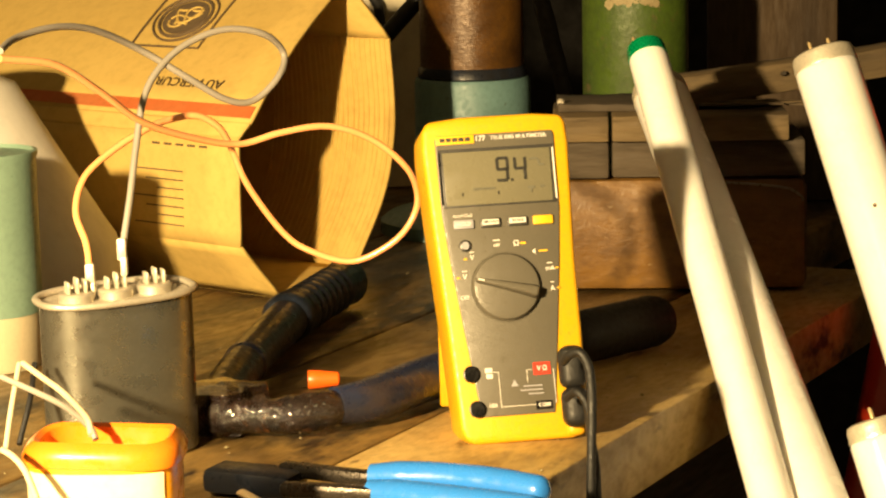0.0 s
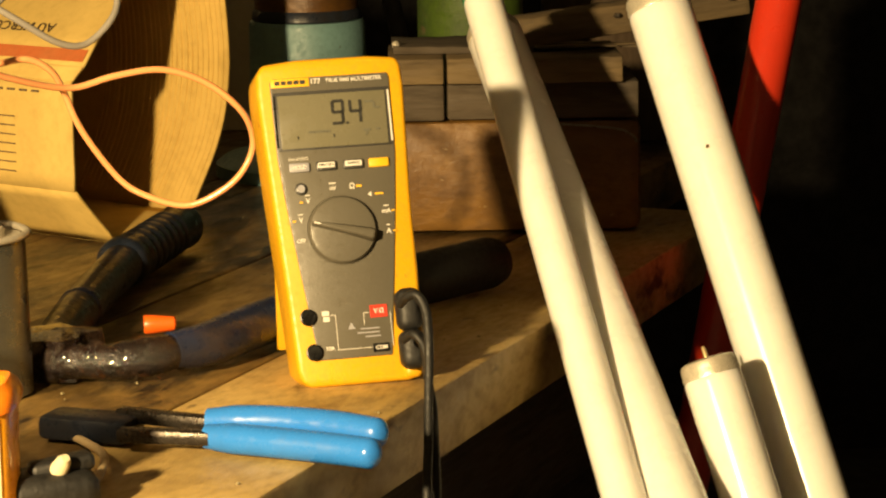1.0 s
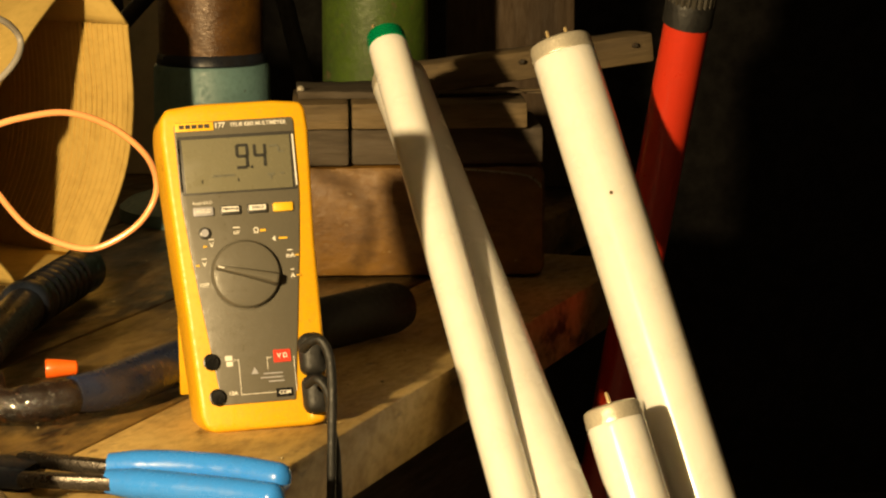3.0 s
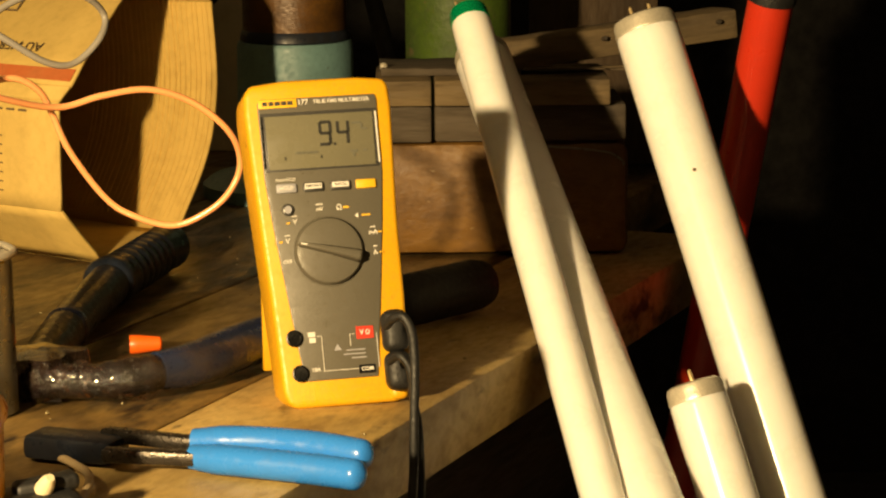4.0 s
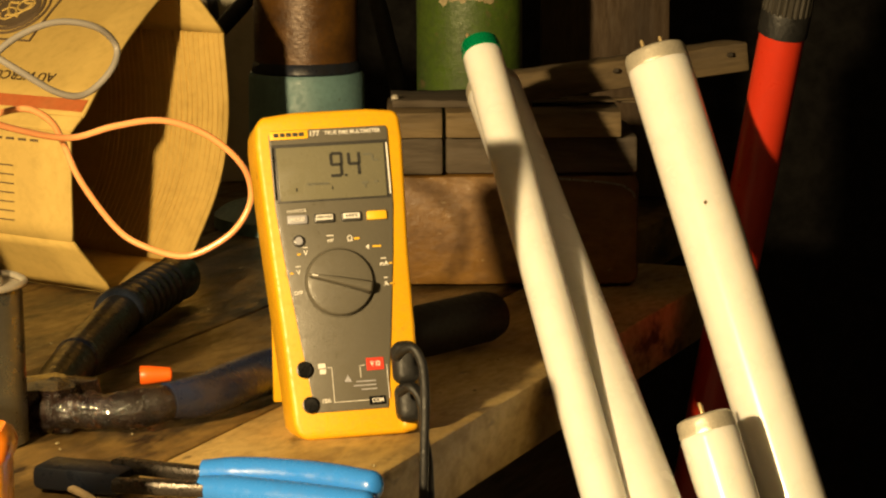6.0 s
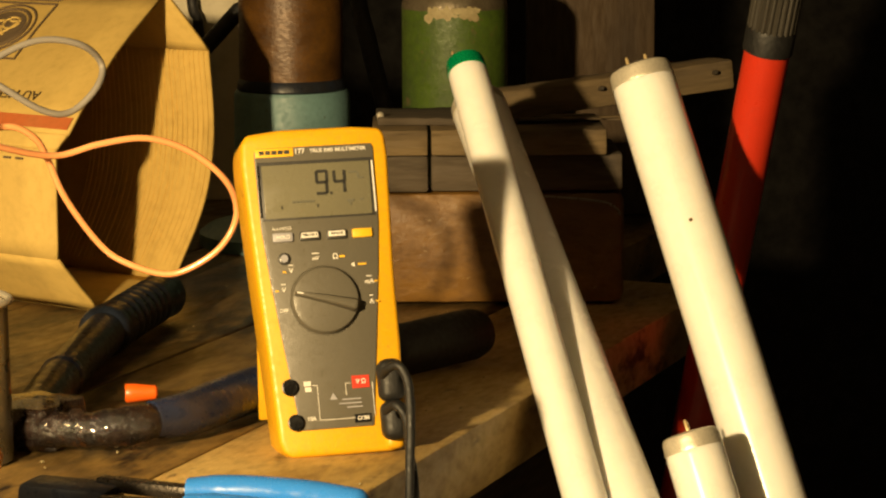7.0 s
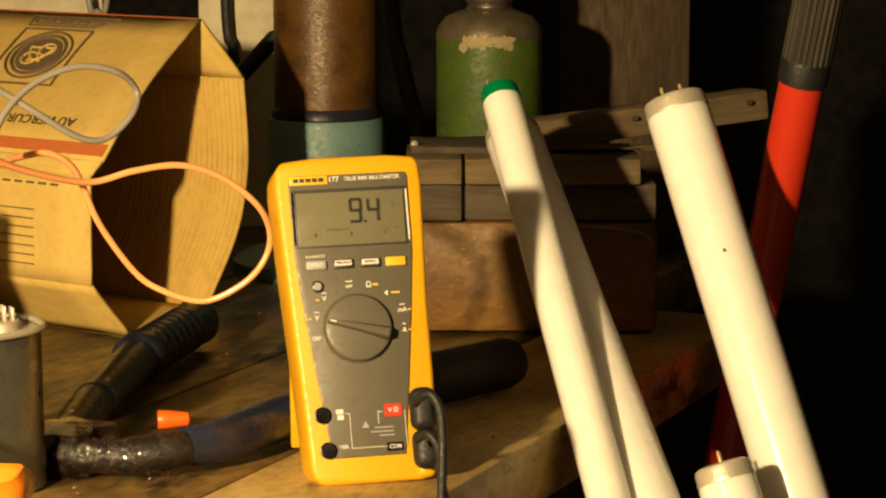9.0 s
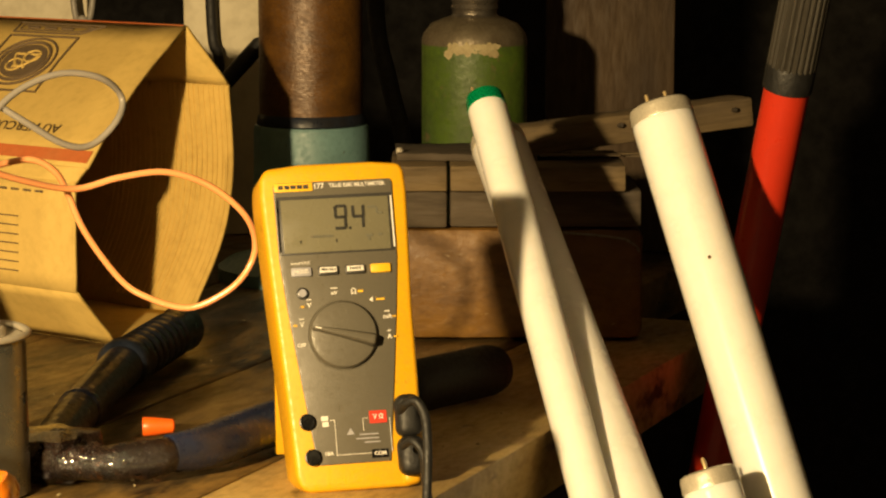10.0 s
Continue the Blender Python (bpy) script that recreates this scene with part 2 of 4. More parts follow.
def letters(text, size, depth=0.0002, bold=0.0):
    """Raised lettering in Blender's own font, in the x-z plane, centred, facing -y."""
    c = bpy.data.curves.new("letters", "FONT")
    c.body, c.size, c.extrude, c.offset, c.align_x, c.align_y = text, size, depth, bold, "CENTER", "CENTER"
    c.resolution_u = 3
    tmp = bpy.data.objects.new("letters", c)
    scene.collection.objects.link(tmp)
    bpy.context.view_layer.update()
    me = bpy.data.meshes.new_from_object(tmp.evaluated_get(bpy.context.evaluated_depsgraph_get()))
    bm = bmesh.new()
    bm.from_mesh(me)
    bpy.data.objects.remove(tmp)
    bpy.data.curves.remove(c)
    bpy.data.meshes.remove(me)
    bmesh.ops.transform(bm, matrix=pose(0, 0, 0, 90, 0, 0), verts=bm.verts[:])
    return bm


def join(*bms):
    """Several bmeshes as one."""
    out = bmesh.new()
    for b in bms:
        me = bpy.data.meshes.new("joined")
        b.to_mesh(me)
        b.free()
        out.from_mesh(me)
        bpy.data.meshes.remove(me)
    return out


def moved(bm, m):
    bmesh.ops.transform(bm, matrix=m, verts=bm.verts[:])
    return bm


def along(a, b):
    """The pose with its z axis from a to b and its origin at a."""
    a, b = Vector(a), Vector(b)
    return Matrix.Translation(a) @ (b - a).to_track_quat("Z", "Y").to_matrix().to_4x4()


# ---------------------------------------------------------------- the room
def structure(name, bm, mat, label):
    return tagged(part(name, bm, mat), label, name.split("_")[0], kind="structure")


structure("floor", box(8, 8, 0.1, (0, 0.6, -0.05)), "floor", "dark stained concrete workshop floor")
structure("ceiling", box(8, 8, 0.1, (0, 0.6, 2.85)), "plaster", "unseen workshop ceiling toned for bounce light")
# The north wall's colour carries the darkness behind the bench.
structure("wall_north", box(8, 0.1, 2.8, (0, 4.45, 1.4)), "dark_wall", "board wall behind the bench, coloured near-black for the unlit background")
# Unseen walls, added like the ceiling to return some lamp light.
structure("wall_south", box(8, 0.1, 2.8, (0, -3.2, 1.4)), "plaster", "unseen workshop wall toned for bounce light")
structure("wall_east", box(0.1, 7.55, 2.8, (3.6, 0.625, 1.4)), "plaster", "unseen workshop wall toned for bounce light")
structure("wall_west", box(0.1, 7.55, 2.8, (-3.6, 0.625, 1.4)), "plaster", "unseen workshop wall toned for bounce light")

# ---------------------------------------------------------------- the workbench
BENCH = pose(-0.0852, 1.116, 0.9, 0, 0, 67.3)  # x runs along the front edge, y in from it
bench = thing("workbench", BENCH, "oil-stained thick plank workbench with a worn square edge", "workbench")
random.seed(3)
y0 = 0.0
# front plank golden, all planks behind it a much darker brown
for w in (0.118, 0.14, 0.185, 0.14, 0.185):
    end = 0.78 if y0 == 0.0 else 1.20
    b = box(end + 0.6, w - 0.0014, 0.04, ((end - 0.6) / 2, y0 + w / 2, -0.02 - random.random() * 0.0008), 0.0025)
    part("plank", b, "bench" if y0 == 0.0 else "bench_dark", bench, "worn golden-brown plank" if y0 == 0.0 else "darker oily brown plank")
    y0 += w
part("apron", box(1.30, 0.03, 0.12, (0.10, 0.075, -0.101), 0.002), "old_wood", bench, "dark rough board under the top")
for x, y in ((-0.5, 0.10), (0.70, 0.10), (-0.5, 0.75), (1.1, 0.75)):
    part("leg", box(0.09, 0.09, 0.858, (x, y + (0.04 if y < 0.5 else 0), -0.041 - 0.429), 0.004), "old_wood", bench)

# ---------------------------------------------------------------- the multimeter
def multimeter():
    """x to the right over its face, z up its face, -y out of it; the foot of the face at the origin."""
    LEAN, TURN = 18.0, 12.0
    m = pose(-0.0440, 1.322, 0.9012, 0, 0, TURN) @ pose(0, 0, 0, -LEAN, -1.3, 0) @ Matrix.Diagonal((1, 1, 0.985, 1))
    t = thing("multimeter", m, "yellow and grey handheld digital multimeter propped on its tilt stand", "multimeter")
    H = 0.183
    right = [(0.028, 0.0), (0.0332, 0.003), (0.0352, 0.009), (0.0358, 0.03), (0.0366, 0.06), (0.0366, 0.10), (0.0380, 0.14), (0.0388, 0.165), (0.0382, 0.177), (0.0358, 0.1815), (0.02, H)]
    left = [(-0.02, H), (-0.0388, 0.1810), (-0.0424, 0.176), (-0.0430, 0.165), (-0.0418, 0.14), (-0.0396, 0.10), (-0.0372, 0.06), (-0.0356, 0.03), (-0.0346, 0.009), (-0.0326, 0.003), (-0.028, 0.0)]
    part("holster", prism(right + left, 0.038, bevel=0.0028, seg=3), "yellow", t, "scuffed yellow rubber holster")
    part("corner_bumper", box(0.0105, 0.011, 0.0140, (0.0282, 0.0028, 0.0078), 0.0035, 3), "yellow", t)
    face = [(0.0212, 0.0145), (0.0232, 0.030), (0.0270, 0.06), (0.0318, 0.10), (0.0345, 0.128), (0.0350, 0.170), (0.0340, 0.1725)]
    part("face", prism(face + [(-x, z) for x, z in reversed(face)], 0.004, at=-0.0012, bevel=0.0006), "grey", t, "dark grey plastic front")
    f = -0.0013
    # display
    part("display_frame", prism([(-0.0335, 0.1315), (0.0335, 0.1315), (0.0340, 0.1645), (-0.0340, 0.1645)], 0.0012, at=f - 0.0003, bevel=0.0004), "grey_dark", t)
    d = part("display", prism([(-0.0312, 0.1325), (0.0312, 0.1325), (0.0316, 0.1625), (-0.0316, 0.1625)], 0.001, at=f - 0.0007, bevel=0.0002), "lcd", t, "grey-green liquid crystal display reading 9.4")
    y = f - 0.0010
    SEG = {"9": "abcdfg", "4": "bcfg"}

    def digit(ch, x, z, w=0.0060, h=0.0125, s=0.0017):
        bars = {"a": (0, h / 2, w, s), "g": (0, 0, w, s), "d": (0, -h / 2, w, s), "b": (w / 2, h / 4, s, h / 2), "c": (w / 2, -h / 4, s, h / 2), "f": (-w / 2, h / 4, s, h / 2), "e": (-w / 2, -h / 4, s, h / 2)}
        for k in SEG[ch]:
            bx, bz, bw, bh = bars[k]
            part("digit_segment", box(bw, 0.0003, bh, (x + bx + bz * 0.06, y, z + bz)), "segment", d)
    digit("9", 0.0028, 0.1515)
    digit("4", 0.0132, 0.1515)
    part("decimal_point", box(0.0014, 0.0003, 0.0014, (0.0080, y, 0.1452)), "segment", d)
    for x, z, w, h in ((0.0215, 0.1565, 0.005, 0.0010), (0.0245, 0.1545, 0.0012, 0.003), (0.0262, 0.1530, 0.0028, 0.0010), (0.0190, 0.1405, 0.004, 0.0012), (0.0255, 0.1408, 0.0022, 0.0010), (0.0188, 0.1388, 0.001, 0.002)):
        part("unit_mark", box(w, 0.0003, h, (x, y, z)), "segment_pale", d)
    for i in range(7):
        part("bar_graph_mark", box(0.0016, 0.0003, 0.0012, (-0.0145 + i * 0.0019, y, 0.1412)), "segment_pale", d)
    for x in (-0.0215, -0.0005):
        part("bar_graph_mark", box(0.0007, 0.0003, 0.0018, (x, y, 0.1385)), "segment", d)
    # edge glint and edge shade of the display, put in as white and black strips
    part("display_glint_strip", box(0.0009, 0.0006, 0.029, (0.0334, f - 0.0005, 0.148)), "white", t)
    part("display_shade_strip", box(0.0010, 0.0006, 0.029, (-0.0336, f - 0.0006, 0.148)), "hole", t)
    # badge and heading
    bd = part("badge", prism([(-0.0345, 0.1672), (-0.0120, 0.1672), (-0.0120, 0.1722), (-0.0345, 0.1722)], 0.001, at=f - 0.0004, bevel=0.0004), "btn_yellow", t, "yellow maker's badge with dark bars")
    for i, w in enumerate((0.0028, 0.0028, 0.003, 0.003, 0.003)):
        part("badge_bar", box(w, 0.0003, 0.0022, (-0.0308 + i * 0.0037, f - 0.0005, 0.1697)), "grey_dark", bd)
    part("lettering", moved(letters("177", 0.0042, bold=0.00008), pose(-0.0085, f - 0.0002, 0.1697)), "white", t)
    part("lettering", moved(letters("TRUE RMS MULTIMETER", 0.0031, bold=0.00003), pose(0.0140, f - 0.0002, 0.1697)), "white", t)
    # keys
    part("lettering", moved(letters("AutoHOLD", 0.0024), pose(-0.0225, f - 0.0001, 0.1268)), "white", t)
    for x, mat, word, lab in ((-0.0225, "btn_grey", "HOLD", "blue-grey rubber key"), (-0.0068, "grey_dark", "MIN MAX", "dark rubber key"), (0.0090, "grey_dark", "RANGE", "dark rubber key"), (0.0240, "btn_yellow", "", "yellow rubber key")):
        k = part("key", box(0.0118, 0.0026, 0.0052, (x, f - 0.0006, 0.1218), 0.0009), mat, t, lab)
        if word == "HOLD":
            part("key_print", moved(letters(word, 0.0030, bold=0.00005), pose(x, f - 0.0021, 0.1218)), "white", k)
        elif word:
            part("key_plate", box(0.0098, 0.0004, 0.0030, (x, f - 0.0020, 0.1222), 0.0002, 1), "white", k)
            part("key_print", moved(letters(word, 0.0021), pose(x, f - 0.0024, 0.1222)), "grey_dark", k)
    lk = part("lamp_key", moved(lathe([(0.0034, 0), (0.0034, 0.0012), (0.0026, 0.0018), (0, 0.0019)], 20), pose(-0.0228, f, 0.1098, 90)), "grey_dark", t, "round lamp key")
    part("key_print", moved(lathe([(0.0012, 0), (0.0022, 0.0001), (0.0022, 0.0003), (0, 0.0003)], 14), pose(-0.0228, f - 0.0019, 0.1098, 90)), "btn_grey", lk)
    # the rotary switch
    cz, cr, cx = 0.0855, 0.0193, -0.0036
    part("switch_ring", moved(lathe([(cr + 0.0004, 0), (cr + 0.0004, 0.0002), (cr, 0.0004), (cr - 0.0006, -0.0012), (0, -0.0012)], 56), pose(cx, f, cz, 90)), "grey", t)
    dial = moved(lathe([(cr - 0.0004, -0.001), (cr - 0.0006, 0.0022), (cr - 0.0016, 0.0036), (cr - 0.0050, 0.0046), (0, 0.0050)], 56), pose(cx, f, cz, 90))
    dl = part("rotary_switch", dial, "grey", t, "round dark grey rotary switch")
    # a wedge-shaped finger bar, slim at the pointer and broad at the far end, with scooped flanks
    knob = box(2 * cr - 0.0036, 0.0085, 0.0085, (0, 0, 0), 0.0020, 3)
    for v in knob.verts:
        u = v.co.x / cr
        v.co.z *= 0.72 + 0.38 * u
        if v.co.y < 0:
            v.co.z *= 0.66
    part("switch_bar", moved(knob, pose(cx, f - 0.0050, cz) @ pose(0, 0, 0, 0, 15, 0)), "grey", dl)
    part("switch_pointer", moved(box(0.0035, 0.0004, 0.0008), pose(cx, f - 0.0104, cz) @ pose(0, 0, 0, 0, 15, 0) @ pose(-0.0150, 0.0012, 0)), "white", dl)
    for word, x, z, s, mat in (("OFF", -0.0253, 0.0810, 0.0030, "white"), ("V", -0.0243, 0.0925, 0.0040, "white"), ("V", -0.0192, 0.1030, 0.0040, "white"), ("mV", -0.0042, 0.1092, 0.0028, "white"), ("Ω", 0.0072, 0.1095, 0.0044, "white"), ("mA", 0.0258, 0.0945, 0.0036, "white"), ("A", 0.0262, 0.0832, 0.0038, "white")):
        part("lettering", moved(letters(word, s, bold=0.00006), pose(x, f - 0.0001, z)), mat, t)
    for x, z, w, h, mat in ((-0.0243, 0.0957, 0.003, 0.0005, "white"), (-0.0192, 0.1062, 0.003, 0.0005, "white"), (-0.0042, 0.1120, 0.004, 0.0006, "white"), (0.0258, 0.0975, 0.003, 0.0006, "white"), (0.0262, 0.0866, 0.002, 0.0006, "white"),
                            (-0.0283, 0.0922, 0.002, 0.0010, "btn_yellow"), (-0.0232, 0.1025, 0.002, 0.0010, "btn_yellow"), (0.0112, 0.1095, 0.0032, 0.0012, "btn_yellow"), (0.0225, 0.1045, 0.0050, 0.0010, "btn_yellow"), (0.0298, 0.0945, 0.002, 0.0008, "btn_yellow"), (0.0295, 0.0832, 0.002, 0.0008, "btn_yellow")):
        part("dial_mark", box(w, 0.0003, h, (x, f - 0.0001, z)), mat, t)
    part("dial_mark", prism([(0.0160, 0.1045), (0.0180, 0.1060), (0.0180, 0.1030)], 0.0003, at=f - 0.0002), "white", t)
    # sockets along the foot
    for z in (0.0385, 0.0190):
        s = part("socket", moved(lathe([(0.0047, 0), (0.0046, 0.0006), (0.0039, 0.0008), (0.0037, -0.009), (0, -0.009)], 28), pose(-0.0258 if z > 0.03 else -0.0240, f - 0.0012, z, 90)), "hole", t, "empty black probe socket")
        part("contact", moved(lathe([(0.0014, 0), (0.0014, 0.004), (0.0008, 0.0045), (0, 0.0045)], 12), pose(-0.0258 if z > 0.03 else -0.0240, f + 0.0072, z, 90)), "steel", s)
    for x, z, w, h, mat in ((-0.0155, 0.0400, 0.0042, 0.0026, "white"), (-0.0152, 0.0368, 0.0036, 0.0026, "white"),
                            (-0.0112, 0.0388, 0.003, 0.0003, "white"), (-0.0098, 0.0290, 0.0003, 0.0196, "white"), (0.0010, 0.0195, 0.0215, 0.0003, "white"), (0.0080, 0.0388, 0.003, 0.0003, "white"), (0.0066, 0.0355, 0.0003, 0.0066, "white"), (0.0222, 0.0290, 0.0003, 0.0190, "white")):
        part("socket_mark", box(w, 0.0003, h, (x, f - 0.0001, z)), mat, t)
    for i, (x, z, w) in enumerate(((0.0095, 0.0300, 0.011), (0.0085, 0.0278, 0.013), (0.0110, 0.0256, 0.009))):
        part("rating_mark", box(w, 0.0003, 0.0007, (x, f - 0.0001, z)), "btn_grey", t)
    part("warning_triangle", prism([(-0.0032, 0.0303), (0.0012, 0.0303), (-0.0010, 0.0340)], 0.0003, at=f - 0.0002), "btn_grey", t)
    part("lettering", moved(letters("10A", 0.0032, bold=0.00006), pose(-0.0145, f - 0.0001, 0.0205)), "white", t)
    rp = part("socket_plate", box(0.0102, 0.0006, 0.0070, (0.0155, f - 0.0001, 0.0392), 0.0002, 1), "red_print", t, "red socket plate")
    part("plate_print", moved(letters("V Ω", 0.0036, bold=0.00006), pose(0.0155, f - 0.0005, 0.0392)), "white", rp)
    cp = part("socket_plate", box(0.0098, 0.0006, 0.0048, (0.0152, f - 0.0001, 0.0190), 0.0002, 1), "hole", t, "black socket plate")
    part("plate_print", moved(letters("COM", 0.0030, bold=0.00006), pose(0.0152, f - 0.0005, 0.0190)), "white", cp)
    # the plugs of the leads, seated one over the other in the sockets beside the plates
    for z, h in ((0.0380, 0.0235), (0.0160, 0.0215)):
        part("probe_plug", box(0.0140, 0.0150, h, (0.0272, f - 0.0072, z), 0.0052, 4), "black", t, "black right-angled probe plug")
    part("tilt_stand", moved(box(0.068, 0.0035, 0.105, (0, 0, -0.0525), 0.0012), pose(0, 0.039, 0.125, 24.0, 0, 0)), "yellow", t, "yellow folding tilt stand")
    # the face is a little narrower than the holster and set off-centre in it
    inset = Matrix.Translation((-0.0026, 0, 0)) @ Matrix.Diagonal((0.945, 1, 1, 1))
    for ob in t.children:
        if ob.name.split(".")[0] not in ("holster", "corner_bumper", "tilt_stand", "probe_plug", "switch_ring", "rotary_switch"):
            ob.matrix_basis = inset @ ob.matrix_basis
    return t


multimeter()
LEAD = [(-0.0230, 1.3020, 0.9490), (-0.0195, 1.2960, 0.9540), (-0.0139, 1.2920, 0.9560), (-0.0092, 1.2885, 0.9475), (-0.0080, 1.2850, 0.9290), (-0.0085, 1.2790, 0.9070), (-0.0090, 1.2620, 0.8806), (-0.0100, 1.2450, 0.8622), (-0.0110, 1.2300, 0.80), (-0.0100, 1.2300, 0.60), (0.02, 1.2, 0.30)]
tagged(part("probe_lead", sweep(LEAD, 0.0025), "black"), "black rubber probe lead hanging over the bench edge", "cable")
tagged(part("probe_lead", sweep([(-0.0215, 1.3040, 0.929), (-0.0160, 1.2960, 0.934), (-0.0105, 1.2935, 0.927), (-0.0090, 1.2915, 0.912), (-0.0060, 1.2780, 0.896), (-0.0050, 1.2600, 0.86), (-0.0040, 1.2450, 0.78), (0.0, 1.24, 0.60), (0.03, 1.22, 0.30)], 0.0022), "black"), "second black rubber probe lead hanging beside the first", "cable")


# ---------------------------------------------------------------- the fluorescent tubes
def fluorescent_tube(top, low, radius, cap, label):
    top, low = Vector(top), Vector(low)
    d = (low - top).normalized()
    length = (0.016 - top.z) / d.z
    m = along(top, low)
    t = thing("fluorescent_tube", m, label, "fluorescent tube", "old fluorescent tubes")
    r = radius
    g = part("glass", lathe([(r * 0.86, 0.0065), (r * 0.96, 0.009), (r, 0.0135), (r, length - 0.0135), (r * 0.96, length - 0.009), (r * 0.86, length - 0.0065)], 48), "tube_glass", t, "white phosphor-coated glass")
    if "upright" in label:
        part("speck", moved(lathe([(0.0012, 0), (0.0012, 0.0004), (0, 0.0005)], 10), pose(-r * 0.602, r * 0.799, 0.1075, -90, 0, 37)), "ink", g, "small dark speck")
    side = m.to_3x3().inverted() @ Vector((0.06, 1.0, 0.0) if "shorter" in label else (1.0, 0.25, 0.0))
    side = Vector((side.x, side.y, 0)).normalized() * 0.00635
    for z, s in ((0, 1), (length, -1)):
        c = part("end_cap", moved(lathe([(0, 0), (r * 0.80, 0), (r * 0.93, 0.0012), (r * 0.985, 0.004), (r * 0.985, 0.0080), (r * 1.008, 0.0090), (r * 1.004, 0.0108), (r * 0.9, 0.0110)], 40), Matrix.Translation((0, 0, z)) @ Matrix.Diagonal((1, 1, s, 1))), cap, t, "green metal end cap" if cap == "green_cap" else "dull aluminium end cap")
        for pin in (-side, side):
            part("contact_pin", moved(lathe([(0.0012, 0.001), (0.0012, -0.0065), (0.0006, -0.0075), (0, -0.0075)], 10), Matrix.Translation((pin.x, pin.y, z)) @ Matrix.Diagonal((1, 1, s, 1))), "brass", c)
    return t


fluorescent_tube((0.0265, 1.6300, 1.0870), (0.1001, 1.3800, 0.8215), 0.0129, "green_cap", "slim white fluorescent tube, green end cap, leaning at the bench")
fluorescent_tube((0.0358, 1.6920, 1.0533), (0.1102, 1.4500, 0.8641), 0.0190, "alu", "thick white fluorescent tube leaning behind the slim one")
fluorescent_tube((0.1367, 1.5921, 1.0853), (0.2061, 1.5040, 0.8506), 0.0203, "alu", "thick white fluorescent tube with a dull metal cap, leaning upright")
fluorescent_tube((0.1563, 1.4550, 0.8796), (0.2257, 1.3669, 0.6449), 0.0178, "alu", "shorter thick white fluorescent tube standing below bench height")

# ---------------------------------------------------------------- stacked lumber at the back of the bench
def worn_board(sx, sy, sz, rough=0.0012, step=0.008):
    """A sawn board with chipped, wavering edges, its middle at the origin."""
    bm = box(sx, sy, sz, (0, 0, 0), min(sz, sy) * 0.09, 2)
    for k in range(1, max(2, int(sx / step))):
        x = -sx / 2 + sx * k / max(2, int(sx / step))
        bmesh.ops.bisect_plane(bm, geom=bm.verts[:] + bm.edges[:] + bm.faces[:], plane_co=(x, 0, 0), plane_no=(1, 0, 0))
    for v in bm.verts:
        q = Vector((v.co.x * 55 + sx * 91, v.co.y * 30, v.co.z * 60 + sz * 500))
        v.co.y += rough * noise.noise(q)
        v.co.z += rough * 0.8 * noise.noise(q * 1.7 + Vector((9, 3, 1))) * (1 if v.co.z > 0 else 0.2)
    return bm


tagged(part("timber_beam", worn_board(0.200, 0.085, 0.081, 0.0016), "beam", None, "", pose(0.042, 1.803, 0.9415)), "square brown timber beam lying on the bench", "beam")
for x0, x1, y, z, dy, h in ((-0.040, 0.0026, 1.800, 0.9955, 0.09, 0.026), (0.0044, 0.140, 1.804, 0.9957, 0.09, 0.0262), (-0.037, 0.0024, 1.802, 1.0180, 0.10, 0.0185), (0.0046, 0.128, 1.800, 1.0182, 0.10, 0.0182)):
    tagged(part("board", worn_board(x1 - x0, dy, h), "old_wood" if z < 1.0 else "plank_wood", None, "", pose((x0 + x1) / 2, y, z, 0, 0, 0.6)), "weathered grey board stacked on a timber beam", "board", "stacked boards")
tagged(part("board", worn_board(0.10, 0.07, 0.005, 0.0012), "old_wood", None, "", pose(0.016, 1.815, 1.0299, 0, 0.5, 2)), "thin split board lying on the stack", "board", "stacked boards")
plank = thing("bolted_plank", pose(0.135, 1.815, 1.0492) @ pose(0, 0, 0, 0, -6.0, 14), "worn grey plank with bolt ends lying aslant on the stack", "plank")
part("plank", worn_board(0.18, 0.03, 0.021, 0.0013), "plank_wood", plank)
for x in (-0.012, 0.075):
    part("bolt", moved(lathe([(0.0018, 0), (0.0018, 0.005), (0.0012, 0.006), (0, 0.006)], 10), pose(x, -0.015, 0.003, 80)), "steel", plank)

tagged(part("steel_wire", sweep([(0.085, 1.758, 0.9790), (0.110, 1.757, 0.9770), (0.128, 1.756, 0.9745), (0.136, 1.755, 0.9700), (0.1385, 1.754, 0.9660)], 0.0009, 8), "steel"), "thin bright wire along the timber edge", "wire")
random.seed(11)
for k in range(7):
    bm = box(0.03 + 0.05 * random.random(), 0.006 + 0.008 * random.random(), 0.0016, (0, 0, 0), 0.0004, 1)
    tagged(part("wood_splinter", bm, "plank_wood", None, "", pose(0.085 + 0.012 * k, 1.775 + 0.03 * random.random(), 1.0298 + 0.0012 * (k % 3), 0, random.uniform(-3, 3), random.uniform(-25, 25))), "thin pale wood splinter on the boards", "splinter", "splinters on the boards")
tagged(part("lumber_bolt", moved(lathe([(0, 0), (0.0026, 0), (0.0028, 0.003), (0.0015, 0.0045), (0, 0.0045)], 8), pose(-0.031, 1.787, 1.0318)), "alu"), "small pale bolt end on the stacked boards", "bolt")

